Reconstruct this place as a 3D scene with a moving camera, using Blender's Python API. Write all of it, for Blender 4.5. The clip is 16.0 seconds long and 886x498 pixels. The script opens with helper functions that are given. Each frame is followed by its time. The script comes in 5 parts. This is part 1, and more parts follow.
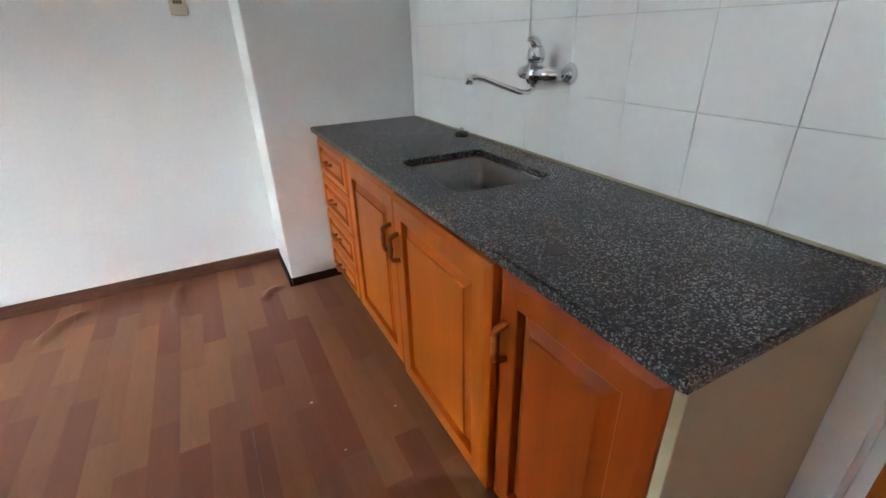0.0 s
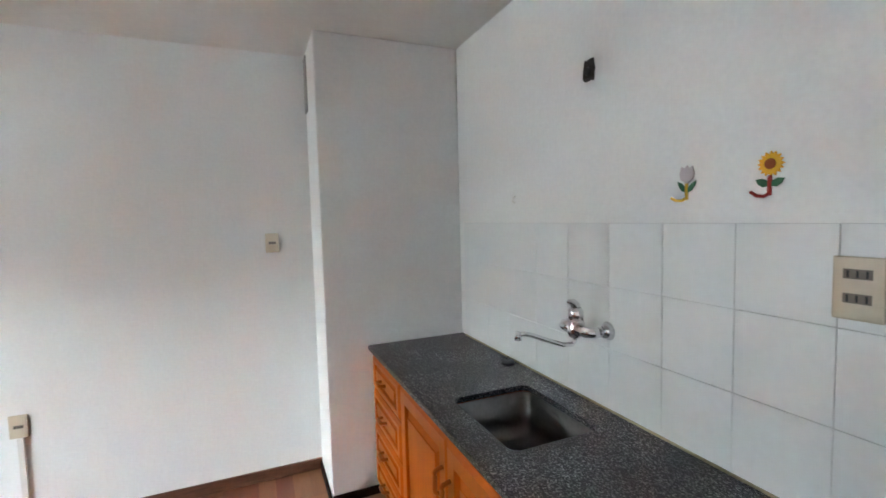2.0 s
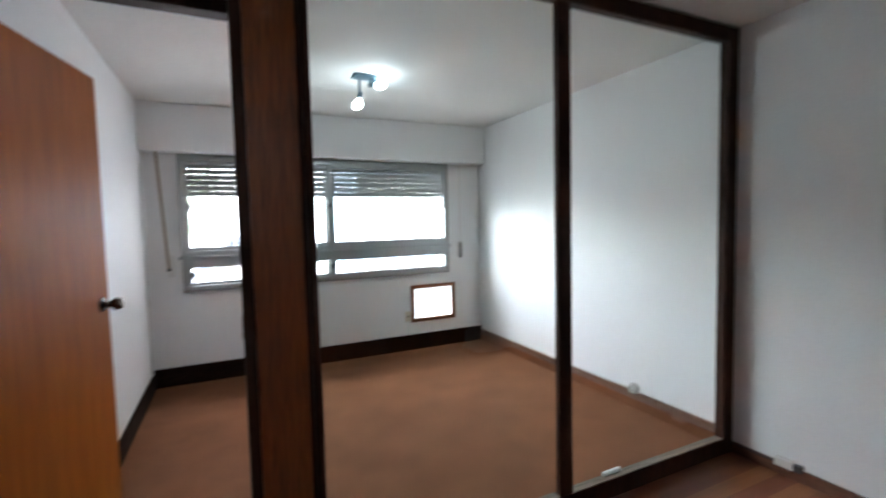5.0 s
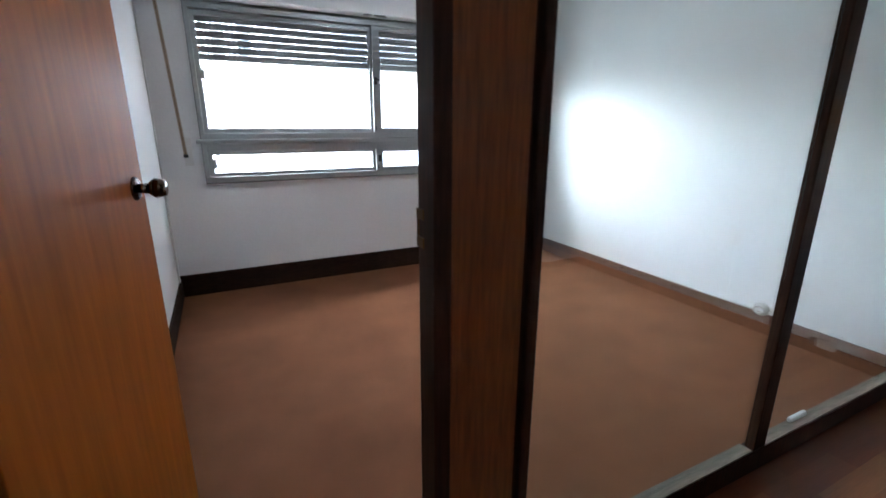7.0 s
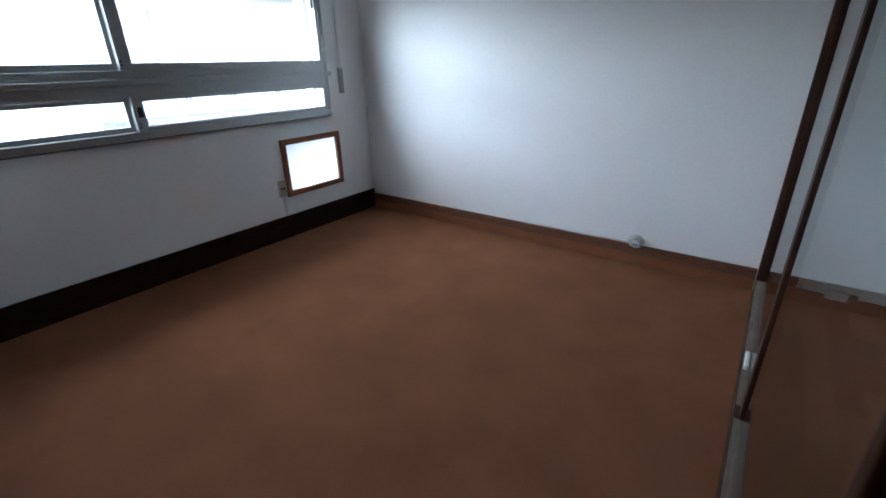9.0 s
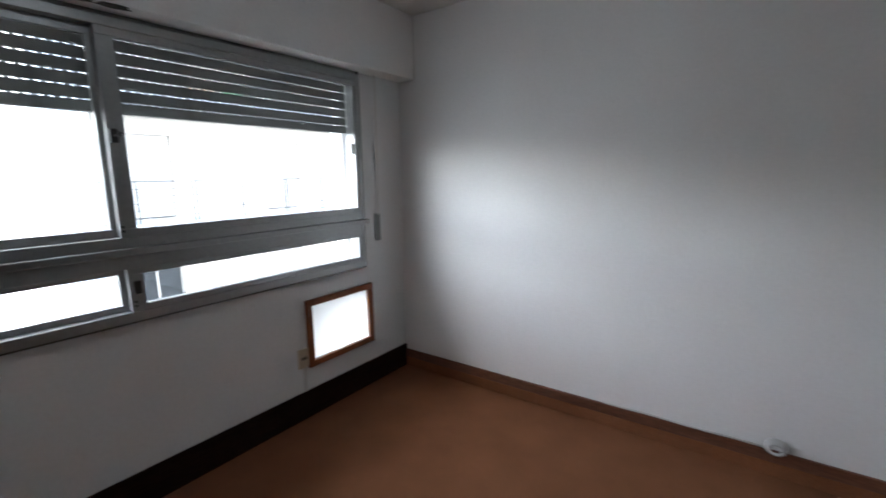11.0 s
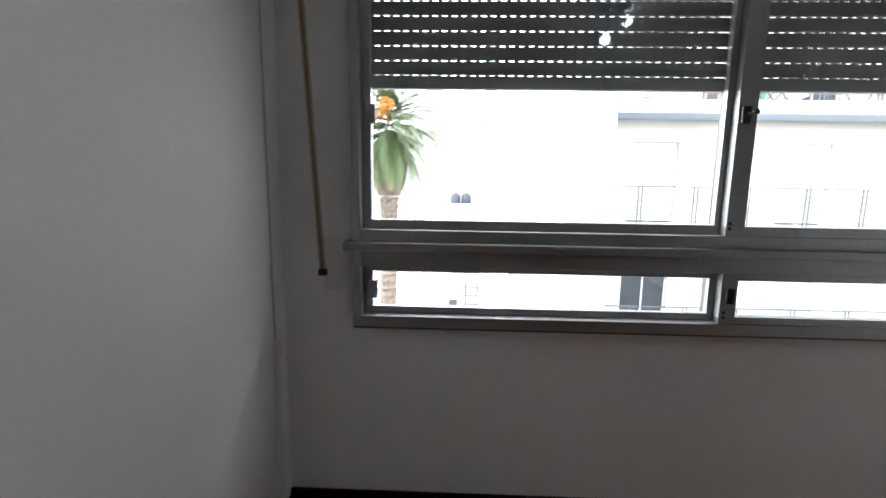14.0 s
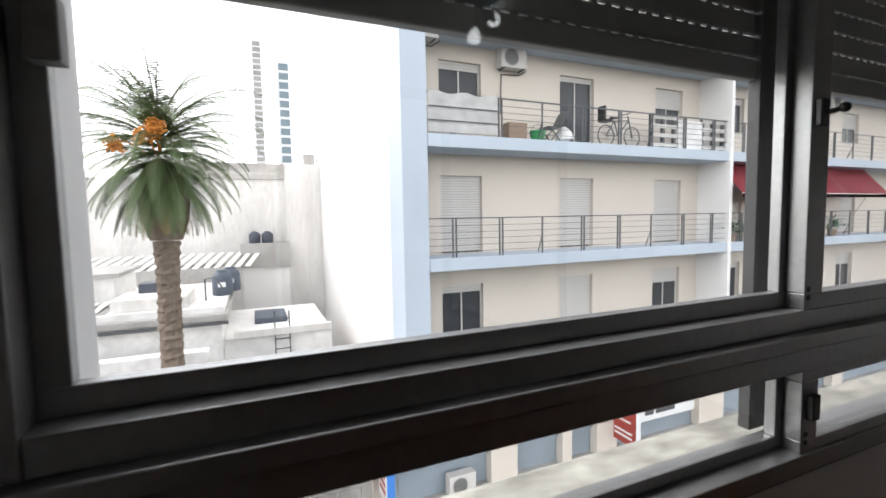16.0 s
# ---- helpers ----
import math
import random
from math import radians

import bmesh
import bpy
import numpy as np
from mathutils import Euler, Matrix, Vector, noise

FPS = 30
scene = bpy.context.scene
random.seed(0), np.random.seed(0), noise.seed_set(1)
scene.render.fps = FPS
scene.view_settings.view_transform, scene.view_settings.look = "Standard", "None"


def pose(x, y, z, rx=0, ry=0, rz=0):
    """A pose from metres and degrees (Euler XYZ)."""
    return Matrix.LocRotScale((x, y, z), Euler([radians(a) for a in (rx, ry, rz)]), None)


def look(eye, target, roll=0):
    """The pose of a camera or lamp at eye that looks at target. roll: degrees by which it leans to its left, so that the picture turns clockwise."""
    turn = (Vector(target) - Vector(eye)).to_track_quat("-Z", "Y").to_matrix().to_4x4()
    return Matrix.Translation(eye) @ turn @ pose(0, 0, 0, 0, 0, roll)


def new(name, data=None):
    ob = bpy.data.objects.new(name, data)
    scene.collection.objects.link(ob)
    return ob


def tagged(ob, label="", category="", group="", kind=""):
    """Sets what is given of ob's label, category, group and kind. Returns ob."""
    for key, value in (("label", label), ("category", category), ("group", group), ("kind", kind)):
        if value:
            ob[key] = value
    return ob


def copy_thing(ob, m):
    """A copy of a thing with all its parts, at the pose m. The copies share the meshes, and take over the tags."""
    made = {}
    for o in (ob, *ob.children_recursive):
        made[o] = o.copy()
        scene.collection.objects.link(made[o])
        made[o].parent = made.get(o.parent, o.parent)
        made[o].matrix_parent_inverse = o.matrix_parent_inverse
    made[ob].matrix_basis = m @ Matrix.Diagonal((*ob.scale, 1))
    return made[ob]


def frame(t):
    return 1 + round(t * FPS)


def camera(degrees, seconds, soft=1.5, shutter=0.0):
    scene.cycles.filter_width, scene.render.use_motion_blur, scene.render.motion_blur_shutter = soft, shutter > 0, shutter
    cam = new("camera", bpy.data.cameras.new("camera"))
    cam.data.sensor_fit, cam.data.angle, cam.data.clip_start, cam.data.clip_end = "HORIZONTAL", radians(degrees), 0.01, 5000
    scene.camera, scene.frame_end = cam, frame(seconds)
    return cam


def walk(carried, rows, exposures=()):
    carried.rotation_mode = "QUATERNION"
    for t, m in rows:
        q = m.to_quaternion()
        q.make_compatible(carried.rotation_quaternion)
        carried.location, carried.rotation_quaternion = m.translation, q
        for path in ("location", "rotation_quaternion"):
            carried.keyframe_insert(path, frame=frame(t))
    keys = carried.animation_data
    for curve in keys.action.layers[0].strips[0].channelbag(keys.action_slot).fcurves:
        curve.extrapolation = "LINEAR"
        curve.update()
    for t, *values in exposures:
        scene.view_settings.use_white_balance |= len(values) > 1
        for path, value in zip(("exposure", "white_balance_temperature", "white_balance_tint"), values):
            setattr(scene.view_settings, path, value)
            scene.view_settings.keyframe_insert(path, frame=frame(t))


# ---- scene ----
cam = camera(89.9, 16.0, shutter=0.3)
PATH = [
    (0, (2.129, -2.748, 1.264), (2.953, -1.147, 0.394), -1.5),
    (0.5, (2.101, -2.764, 1.339), (2.983, -1.155, 0.544), -1.2),
    (1, (2.096, -2.783, 1.447), (2.969, -1.043, 0.988), -1.3),
    (1.5, (2.077, -2.797, 1.514), (2.945, -1.012, 1.268), -1.4),
    (2, (2.05, -2.808, 1.555), (2.827, -0.97, 1.415), -1.5),
    (2.5, (1.981, -2.798, 1.567), (2.523, -0.874, 1.497), -1.5),
    (3, (1.871, -2.804, 1.561), (2.041, -0.811, 1.56), -1.1),
    (3.5, (1.809, -2.778, 1.561), (1.506, -0.802, 1.579), -0.9),
    (4, (1.745, -2.756, 1.541), (0.962, -0.915, 1.571), -0.7),
    (4.3, (1.732, -2.733, 1.553), (0.581, -1.097, 1.576), -1.0),
    (4.5, (1.727, -2.687, 1.517), (0.32, -1.266, 1.551), -0.9),
    (5, (1.659, -2.713, 1.446), (-0.144, -1.857, 1.325), -1.3),
    (5.2, (1.603, -2.721, 1.406), (-0.271, -2.057, 1.188), -1.2),
    (7.3, (0.592, -3.08, 1.281), (-1.037, -2.119, 0.632), 1.4),
    (7.5, (0.479, -3.107, 1.27), (-1.043, -2.007, 0.582), 0.6),
    (8, (0.237, -3.098, 1.227), (-1.161, -1.914, 0.424), 0.4),
    (8.5, (-0.019, -3.044, 1.182), (-1.292, -1.74, 0.359), -1.0),
    (8.7, (-0.066, -2.969, 1.2), (-1.197, -1.551, 0.356), -0.2),
    (10.8, (-0.77, -2.504, 1.474), (-1.806, -0.833, 1.109), -0.3),
    (11, (-0.849, -2.514, 1.472), (-1.997, -0.91, 1.139), -0.8),
    (11.5, (-0.961, -2.529, 1.488), (-2.498, -1.284, 1.192), -0.5),
    (12, (-1.053, -2.492, 1.464), (-2.924, -1.837, 1.2), -1.3),
    (12.5, (-1.054, -2.51, 1.399), (-3.036, -2.423, 1.143), -1.0),
    (13, (-1.058, -2.555, 1.372), (-3.005, -2.9, 1.071), -0.9),
    (13.5, (-1.184, -2.645, 1.364), (-3.116, -3.055, 1.048), -0.3),
    (14, (-1.4, -2.75, 1.399), (-3.378, -2.812, 1.105), 0.9),
    (14.5, (-1.672, -2.789, 1.419), (-3.654, -2.754, 1.15), 0.3),
    (15, (-1.934, -2.815, 1.433), (-3.916, -2.67, 1.208), 0.3),
    (15.5, (-2.187, -2.887, 1.452), (-4.093, -2.311, 1.271), -1.0),
    (16, (-2.418, -2.874, 1.441), (-4.254, -2.095, 1.296), -1.0),
]
EXPOSURE = [(0, 7.1, 6250, 12), (2, 7.05, 6350, 12), (3.5, 6.25, 6150, 11), (4, 5.9, 6150, 11), (5.2, 5.6, 6150, 11), (7.5, 5.6, 5600, 7), (8.7, 4.75, 5400, 4), (11, 4.15, 6150, 10), (12.5, 4.15, 6350, 11), (14, 4.1, 6400, 11), (15, 3.65, 6400, 11), (15.5, 3.15, 6500, 12), (16, 2.35, 6850, 14)]
walk(cam, [(t, look(eye, target, roll)) for t, eye, target, roll in PATH], EXPOSURE)

# ---- light ----
world = bpy.data.worlds.new("sky")
scene.world = world
world.use_nodes = True
_n = world.node_tree.nodes
_sky = _n.new("ShaderNodeTexSky")
_sky.sky_type = 'NISHITA'
_sky.sun_disc = False
_sky.sun_elevation = radians(56)
_sky.sun_rotation = radians(216)
_sky.air_density = 1.0
_sky.dust_density = 1.0
_sky.ozone_density = 1.0
_hs = _n.new("ShaderNodeHueSaturation")
_hs.inputs["Saturation"].default_value = 0.25
world.node_tree.links.new(_sky.outputs[0], _hs.inputs["Color"])
world.node_tree.links.new(_hs.outputs[0], _n["Background"].inputs[0])
_n["Background"].inputs[1].default_value = 0.15

sun = new("sun", bpy.data.lights.new("sun", 'SUN'))
sun.data.energy = 0.1
sun.data.angle = radians(120)
sun.data.color = (1.0, 0.97, 0.93)
sun.matrix_world = look((-16, -22, 40), (0, 0, 0))


# ---- materials ----
def mat(name, color, rough=0.6, metal=0.0, grain=0.0, scale=20.0, bump=0.0, stretch=(1, 1, 1), stain=0.0, stain_scale=1.2, spec=0.5):
    """Surface with fine grain, broad stains and relief, in object space metres."""
    m = bpy.data.materials.new(name)
    m.use_nodes = True
    nt = m.node_tree
    b = nt.nodes["Principled BSDF"]
    b.inputs["Roughness"].default_value = rough
    b.inputs["Metallic"].default_value = metal
    b.inputs["Specular IOR Level"].default_value = spec
    b.inputs["Base Color"].default_value = (*color, 1)
    tc = nt.nodes.new("ShaderNodeNewGeometry")
    mp = nt.nodes.new("ShaderNodeMapping")
    mp.inputs["Scale"].default_value = stretch
    nt.links.new(tc.outputs["Position"], mp.inputs["Vector"])
    fine = nt.nodes.new("ShaderNodeTexNoise")
    fine.inputs["Scale"].default_value = scale
    fine.inputs["Detail"].default_value = 6
    nt.links.new(mp.outputs[0], fine.inputs["Vector"])
    broad = nt.nodes.new("ShaderNodeTexNoise")
    broad.inputs["Scale"].default_value = stain_scale
    broad.inputs["Detail"].default_value = 4
    nt.links.new(mp.outputs[0], broad.inputs["Vector"])
    last = None
    for tex, amount in ((fine, grain), (broad, stain)):
        if amount <= 0:
            continue
        r = nt.nodes.new("ShaderNodeMapRange")
        r.inputs["From Min"].default_value, r.inputs["From Max"].default_value = 0.3, 0.7
        r.inputs["To Min"].default_value, r.inputs["To Max"].default_value = 1 - amount, 1 + amount * 0.5
        nt.links.new(tex.outputs[0], r.inputs["Value"])
        mul = nt.nodes.new("ShaderNodeMix")
        mul.data_type, mul.blend_type = 'RGBA', 'MULTIPLY'
        mul.inputs["Factor"].default_value = 1
        if last is None:
            mul.inputs["A"].default_value = (*color, 1)
        else:
            nt.links.new(last, mul.inputs["A"])
        nt.links.new(r.outputs[0], mul.inputs["B"])
        last = mul.outputs["Result"]
    if last is not None:
        nt.links.new(last, b.inputs["Base Color"])
    if bump > 0:
        bp = nt.nodes.new("ShaderNodeBump")
        bp.inputs["Strength"].default_value = bump
        bp.inputs["Distance"].default_value = 0.01
        nt.links.new(fine.outputs[0], bp.inputs["Height"])
        nt.links.new(bp.outputs[0], b.inputs["Normal"])
    return m


def glass_mat(name, tint=(1, 1, 1), gloss=0.0):
    m = bpy.data.materials.new(name)
    m.use_nodes = True
    nt = m.node_tree
    nt.nodes.remove(nt.nodes["Principled BSDF"])
    out = nt.nodes["Material Output"]
    tr = nt.nodes.new("ShaderNodeBsdfTransparent")
    tr.inputs[0].default_value = (*tint, 1)
    gl = nt.nodes.new("ShaderNodeBsdfGlossy")
    gl.inputs["Roughness"].default_value = gloss
    lw = nt.nodes.new("ShaderNodeLayerWeight")
    lw.inputs[0].default_value = 0.5
    pw = nt.nodes.new("ShaderNodeMath")
    pw.operation = 'POWER'
    pw.inputs[1].default_value = 5.0
    nt.links.new(lw.outputs["Facing"], pw.inputs[0])
    fr = nt.nodes.new("ShaderNodeMapRange")
    fr.inputs["To Min"].default_value, fr.inputs["To Max"].default_value = 0.04, 1.0
    nt.links.new(pw.outputs[0], fr.inputs["Value"])
    mx = nt.nodes.new("ShaderNodeMixShader")
    nt.links.new(fr.outputs[0], mx.inputs[0])
    nt.links.new(tr.outputs[0], mx.inputs[1])
    nt.links.new(gl.outputs[0], mx.inputs[2])
    nt.links.new(mx.outputs[0], out.inputs[0])
    return m


WALL = mat("wall_paint", (0.86, 0.86, 0.86), 0.55, grain=0.03, scale=60, bump=0.12, stain=0.04)
CEIL = mat("ceiling_paint", (0.82, 0.80, 0.77), 0.7, grain=0.03, scale=50, bump=0.1, stain=0.05)
CARPET = mat("brown_carpet", (0.27, 0.115, 0.056), 0.95, grain=0.35, scale=350, bump=0.5, stain=0.15, stain_scale=3.2, spec=0.1)
DARKWOOD = mat("dark_stained_wood", (0.05, 0.017, 0.008), 0.55, spec=0.25, grain=0.45, scale=9, stretch=(12, 12, 1), bump=0.05, stain=0.2)
FACEWOOD = mat("red_brown_wood", (0.27, 0.08, 0.021), 0.38, grain=0.35, scale=9, stretch=(12, 12, 1), bump=0.05, stain=0.2)
DOORWOOD = mat("orange_varnished_wood", (0.42, 0.115, 0.012), 0.42, spec=0.15, grain=0.18, scale=5, stretch=(10, 10, 0.7), stain=0.12)
CABWOOD = mat("cabinet_orange_wood", (0.50, 0.105, 0.005), 0.36, spec=0.25, grain=0.07, scale=6, stretch=(12, 12, 1), stain=0.1)
# redder than CABWOOD, and darkened for the low light on the third door
CABRED_DIM = mat("cabinet_red_wood_dim", (0.34, 0.056, 0.004), 0.36, spec=0.25, grain=0.09, scale=6, stretch=(12, 12, 1), stain=0.15)
# cabinet wood darkened to hold the shade inside the grooves
GROOVE_SHADE = mat("cabinet_groove_shade", (0.20, 0.038, 0.004), 0.5, grain=0.1, scale=6, stretch=(12, 12, 1))
STEEL = mat("steel", (0.45, 0.45, 0.44), 0.3, 1.0, grain=0.1, scale=80)
CHROME = mat("chrome", (0.8, 0.8, 0.82), 0.08, 1.0)
BEIGE = mat("beige_laminate", (0.44, 0.37, 0.235), 0.55, grain=0.04, scale=30, stain=0.08)
TILE = mat("white_tile", (0.81, 0.82, 0.83), 0.3, grain=0.02, scale=40, stain=0.04)
GROUT = mat("grout", (0.55, 0.55, 0.56), 0.8, grain=0.1, scale=60)
IVORY = mat("ivory_plastic", (0.62, 0.54, 0.42), 0.4, grain=0.03, scale=50)
DARKPL = mat("dark_plastic", (0.03, 0.03, 0.03), 0.4)
WHITEPL = mat("white_plastic", (0.75, 0.74, 0.72), 0.4)
ALU = mat("aluminium", (0.385, 0.39, 0.39), 0.38, 0.75, grain=0.08, scale=60)
# dark tone of the shutter guide, and of the drawn shadow gap round the frame
GUIDE_GAP = mat("dark_guide_gap", (0.07, 0.07, 0.07), 0.5, grain=0.2, scale=30, stain=0.2)
SLAT = mat("shutter_slat", (0.31, 0.31, 0.30), 0.5, grain=0.1, scale=40, stain=0.1)
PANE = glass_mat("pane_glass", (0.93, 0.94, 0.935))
TINT = glass_mat("partition_glass", (0.93, 0.97, 0.96))
CREAM = mat("cream_render", (0.65, 0.592, 0.52), 0.85, grain=0.04, scale=20, bump=0.1, stain=0.06, stain_scale=0.5)
BLUE = mat("pale_blue_render", (0.47, 0.54, 0.61), 0.8, grain=0.04, scale=20, stain=0.06, stain_scale=0.5)
WHITEW = mat("white_render", (0.80, 0.79, 0.77), 0.85, grain=0.05, scale=12, stain=0.08, stain_scale=0.4)
PALEC = mat("pale_weathered_render", (0.74, 0.72, 0.69), 0.9, grain=0.12, scale=8, bump=0.2, stain=0.25, stain_scale=0.5, stretch=(1, 1, 0.35))
CONC = mat("grey_concrete", (0.40, 0.39, 0.37), 0.9, grain=0.15, scale=14, bump=0.3, stain=0.25, stain_scale=0.7)
WASHED = mat("weathered_whitewash", (0.80, 0.79, 0.77), 0.9, grain=0.14, scale=6, bump=0.2, stain=0.2, stain_scale=1.1)
BLOCKM = mat("weathered_block", (0.30, 0.29, 0.27), 0.95, grain=0.3, scale=9, bump=0.4, stain=0.45, stain_scale=1.4, stretch=(1, 1, 0.5))
ASPHALT = mat("asphalt", (0.06, 0.06, 0.06), 0.9, grain=0.3, scale=40, bump=0.3, stain=0.2)



def strip_mat(name, c1, c2, width, length, rough):
    """Printed sheet of staggered wood strips that run along y."""
    m = mat(name, c1, rough, grain=0.09, scale=8, stretch=(25, 2, 1), stain=0.12, stain_scale=0.9)
    nt = m.node_tree
    b = nt.nodes["Principled BSDF"]
    g = nt.nodes.new("ShaderNodeNewGeometry")
    mp = nt.nodes.new("ShaderNodeMapping")
    mp.vector_type = 'POINT'
    mp.inputs["Rotation"].default_value = (0, 0, radians(90))
    nt.links.new(g.outputs["Position"], mp.inputs["Vector"])
    br = nt.nodes.new("ShaderNodeTexBrick")
    br.inputs["Scale"].default_value = 1.0
    br.inputs["Brick Width"].default_value = length
    br.inputs["Row Height"].default_value = width
    br.inputs["Mortar Size"].default_value = 0.0
    br.inputs["Bias"].default_value = -0.1
    br.offset, br.offset_frequency, br.squash = 0.37, 2, 1.0
    br.inputs["Color1"].default_value = (*c1, 1)
    br.inputs["Color2"].default_value = (*c2, 1)
    br.inputs["Mortar"].default_value = (*[v * 0.7 for v in c1], 1)
    nt.links.new(mp.outputs[0], br.inputs["Vector"])
    first = [n for n in nt.nodes if n.type == 'MIX' and not n.inputs["A"].is_linked][0]
    nt.links.new(br.outputs["Color"], first.inputs["A"])
    return m


def granite_mat(name):
    m = mat(name, (0.05, 0.05, 0.055), 0.22)
    nt = m.node_tree
    b = nt.nodes["Principled BSDF"]
    g = nt.nodes.new("ShaderNodeNewGeometry")
    v = nt.nodes.new("ShaderNodeTexVoronoi")
    v.inputs["Scale"].default_value = 320
    nt.links.new(g.outputs["Position"], v.inputs["Vector"])
    sep = nt.nodes.new("ShaderNodeSeparateColor")
    nt.links.new(v.outputs["Color"], sep.inputs[0])
    rp = nt.nodes.new("ShaderNodeValToRGB")
    el = rp.color_ramp.elements
    el[0].position, el[0].color = 0.3, (0.007, 0.0075, 0.009, 1)
    el[1].position, el[1].color = 0.74, (0.065, 0.067, 0.07, 1)
    e = el.new(0.95)
    e.color = (0.36, 0.36, 0.355, 1)
    nt.links.new(sep.outputs[0], rp.inputs[0])
    n2 = nt.nodes.new("ShaderNodeTexNoise")
    n2.inputs["Scale"].default_value = 5
    nt.links.new(g.outputs["Position"], n2.inputs["Vector"])
    mr = nt.nodes.new("ShaderNodeMapRange")
    mr.inputs["From Min"].default_value, mr.inputs["From Max"].default_value = 0.35, 0.65
    mr.inputs["To Min"].default_value, mr.inputs["To Max"].default_value = 0.5, 1.2
    nt.links.new(n2.outputs[0], mr.inputs["Value"])
    mul = nt.nodes.new("ShaderNodeMix")
    mul.data_type, mul.blend_type = 'RGBA', 'MULTIPLY'
    mul.inputs["Factor"].default_value = 1
    nt.links.new(rp.outputs[0], mul.inputs["A"])
    nt.links.new(mr.outputs[0], mul.inputs["B"])
    nt.links.new(mul.outputs["Result"], b.inputs["Base Color"])
    rr = nt.nodes.new("ShaderNodeMapRange")
    rr.inputs["To Min"].default_value, rr.inputs["To Max"].default_value = 0.3, 0.5
    nt.links.new(n2.outputs[0], rr.inputs["Value"])
    nt.links.new(rr.outputs[0], b.inputs["Roughness"])
    return m


def translucent_mat(name, color):
    m = mat(name, color, 0.5, grain=0.03, scale=20, stain=0.06, stain_scale=5)
    nt = m.node_tree
    b = nt.nodes["Principled BSDF"]
    t = nt.nodes.new("ShaderNodeBsdfTranslucent")
    t.inputs[0].default_value = (*color, 1)
    mx = nt.nodes.new("ShaderNodeMixShader")
    mx.inputs[0].default_value = 0.75
    nt.links.new(b.outputs[0], mx.inputs[1])
    nt.links.new(t.outputs[0], mx.inputs[2])
    nt.links.new(mx.outputs[0], nt.nodes["Material Output"].inputs[0])
    return m


def lamp_mat(name, strength):
    m = bpy.data.materials.new(name)
    m.use_nodes = True
    b = m.node_tree.nodes["Principled BSDF"]
    b.inputs["Base Color"].default_value = (0.9, 0.95, 1, 1)
    b.inputs["Emission Color"].default_value = (0.86, 0.95, 1, 1)
    b.inputs["Emission Strength"].default_value = strength
    return m


VINYL = strip_mat("vinyl_strips", (0.205, 0.064, 0.029), (0.34, 0.143, 0.058), 0.095, 0.46, 0.45)
GRANITE = granite_mat("granite")
ACRYL = translucent_mat("translucent_acrylic", (0.80, 0.80, 0.79))
BULB = lamp_mat("lit_bulb", 1.35)
BRASS = mat("brass", (0.15, 0.085, 0.03), 0.5, 1.0, grain=0.1, scale=60)
KNOBM = mat("dark_bronze", (0.10, 0.075, 0.06), 0.2, 1.0)
STRAP = mat("beige_webbing", (0.42, 0.33, 0.24), 0.85, grain=0.15, scale=200)
STRAPEDGE = mat("brown_webbing", (0.16, 0.09, 0.06), 0.85)
CABLE = mat("white_cable", (0.60, 0.60, 0.59), 0.4)
BLACKC = mat("black_cable", (0.02, 0.02, 0.02), 0.5)
RAILTOP = mat("worn_grey_wood", (0.20, 0.16, 0.12), 0.6, grain=0.3, scale=12, stretch=(8, 1, 1), stain=0.2)
LAMPB = mat("blue_grey_metal", (0.10, 0.16, 0.20), 0.4, 0.6)
PETAL = mat("yellow_petal", (0.85, 0.42, 0.01), 0.5)
SEED = mat("orange_brown", (0.42, 0.09, 0.01), 0.6)
LEAFG = mat("green_plastic", (0.03, 0.14, 0.06), 0.5)
REDP = mat("red_plastic", (0.40, 0.03, 0.02), 0.45)
YELP = mat("yellow_plastic", (0.70, 0.42, 0.02), 0.45)
PINKP = mat("pale_pink", (0.62, 0.52, 0.56), 0.5)
HOLEM = mat("dark_cavity", (0.05, 0.045, 0.04), 0.9, grain=0.3, scale=60)
SHADE = mat("cream_blind", (0.58, 0.56, 0.53), 0.6, grain=0.03, scale=30)
DGLASS = mat("dark_window_glass", (0.05, 0.055, 0.06), 0.3, grain=0.2, scale=3, spec=0.3)
CURTAIN = mat("grey_curtain", (0.30, 0.30, 0.29), 0.9, grain=0.1, scale=30, stretch=(1, 6, 0.3))
IRON = mat("grey_iron", (0.10, 0.105, 0.11), 0.5, 0.3)
AWN = mat("red_canvas", (0.36, 0.055, 0.07), 0.85, grain=0.08, scale=60, stain=0.1)
TRUNK = mat("palm_trunk", (0.20, 0.155, 0.12), 0.95, grain=0.5, scale=14, bump=0.8, stain=0.2)
FROND = mat("palm_leaf", (0.085, 0.13, 0.045), 0.5, grain=0.3, scale=4, stain=0.35, stain_scale=0.8)
DRYF = mat("dry_palm_leaf", (0.24, 0.19, 0.09), 0.7, grain=0.3, scale=4)
DATES = mat("orange_dates", (0.74, 0.29, 0.05), 0.6, grain=0.3, scale=50, bump=0.6)
TANKM = mat("dark_tank", (0.05, 0.06, 0.08), 0.5)
TANKB = mat("blue_grey_tank", (0.07, 0.09, 0.12), 0.5)
TOWER = mat("tower_white", (0.78, 0.80, 0.82), 0.8)
TOWERW = mat("tower_window", (0.16, 0.22, 0.25), 0.2)
SIGNR = mat("red_sign", (0.36, 0.05, 0.04), 0.5, grain=0.06, scale=10)
SIGNB = mat("blue_sign", (0.05, 0.22, 0.62), 0.5)
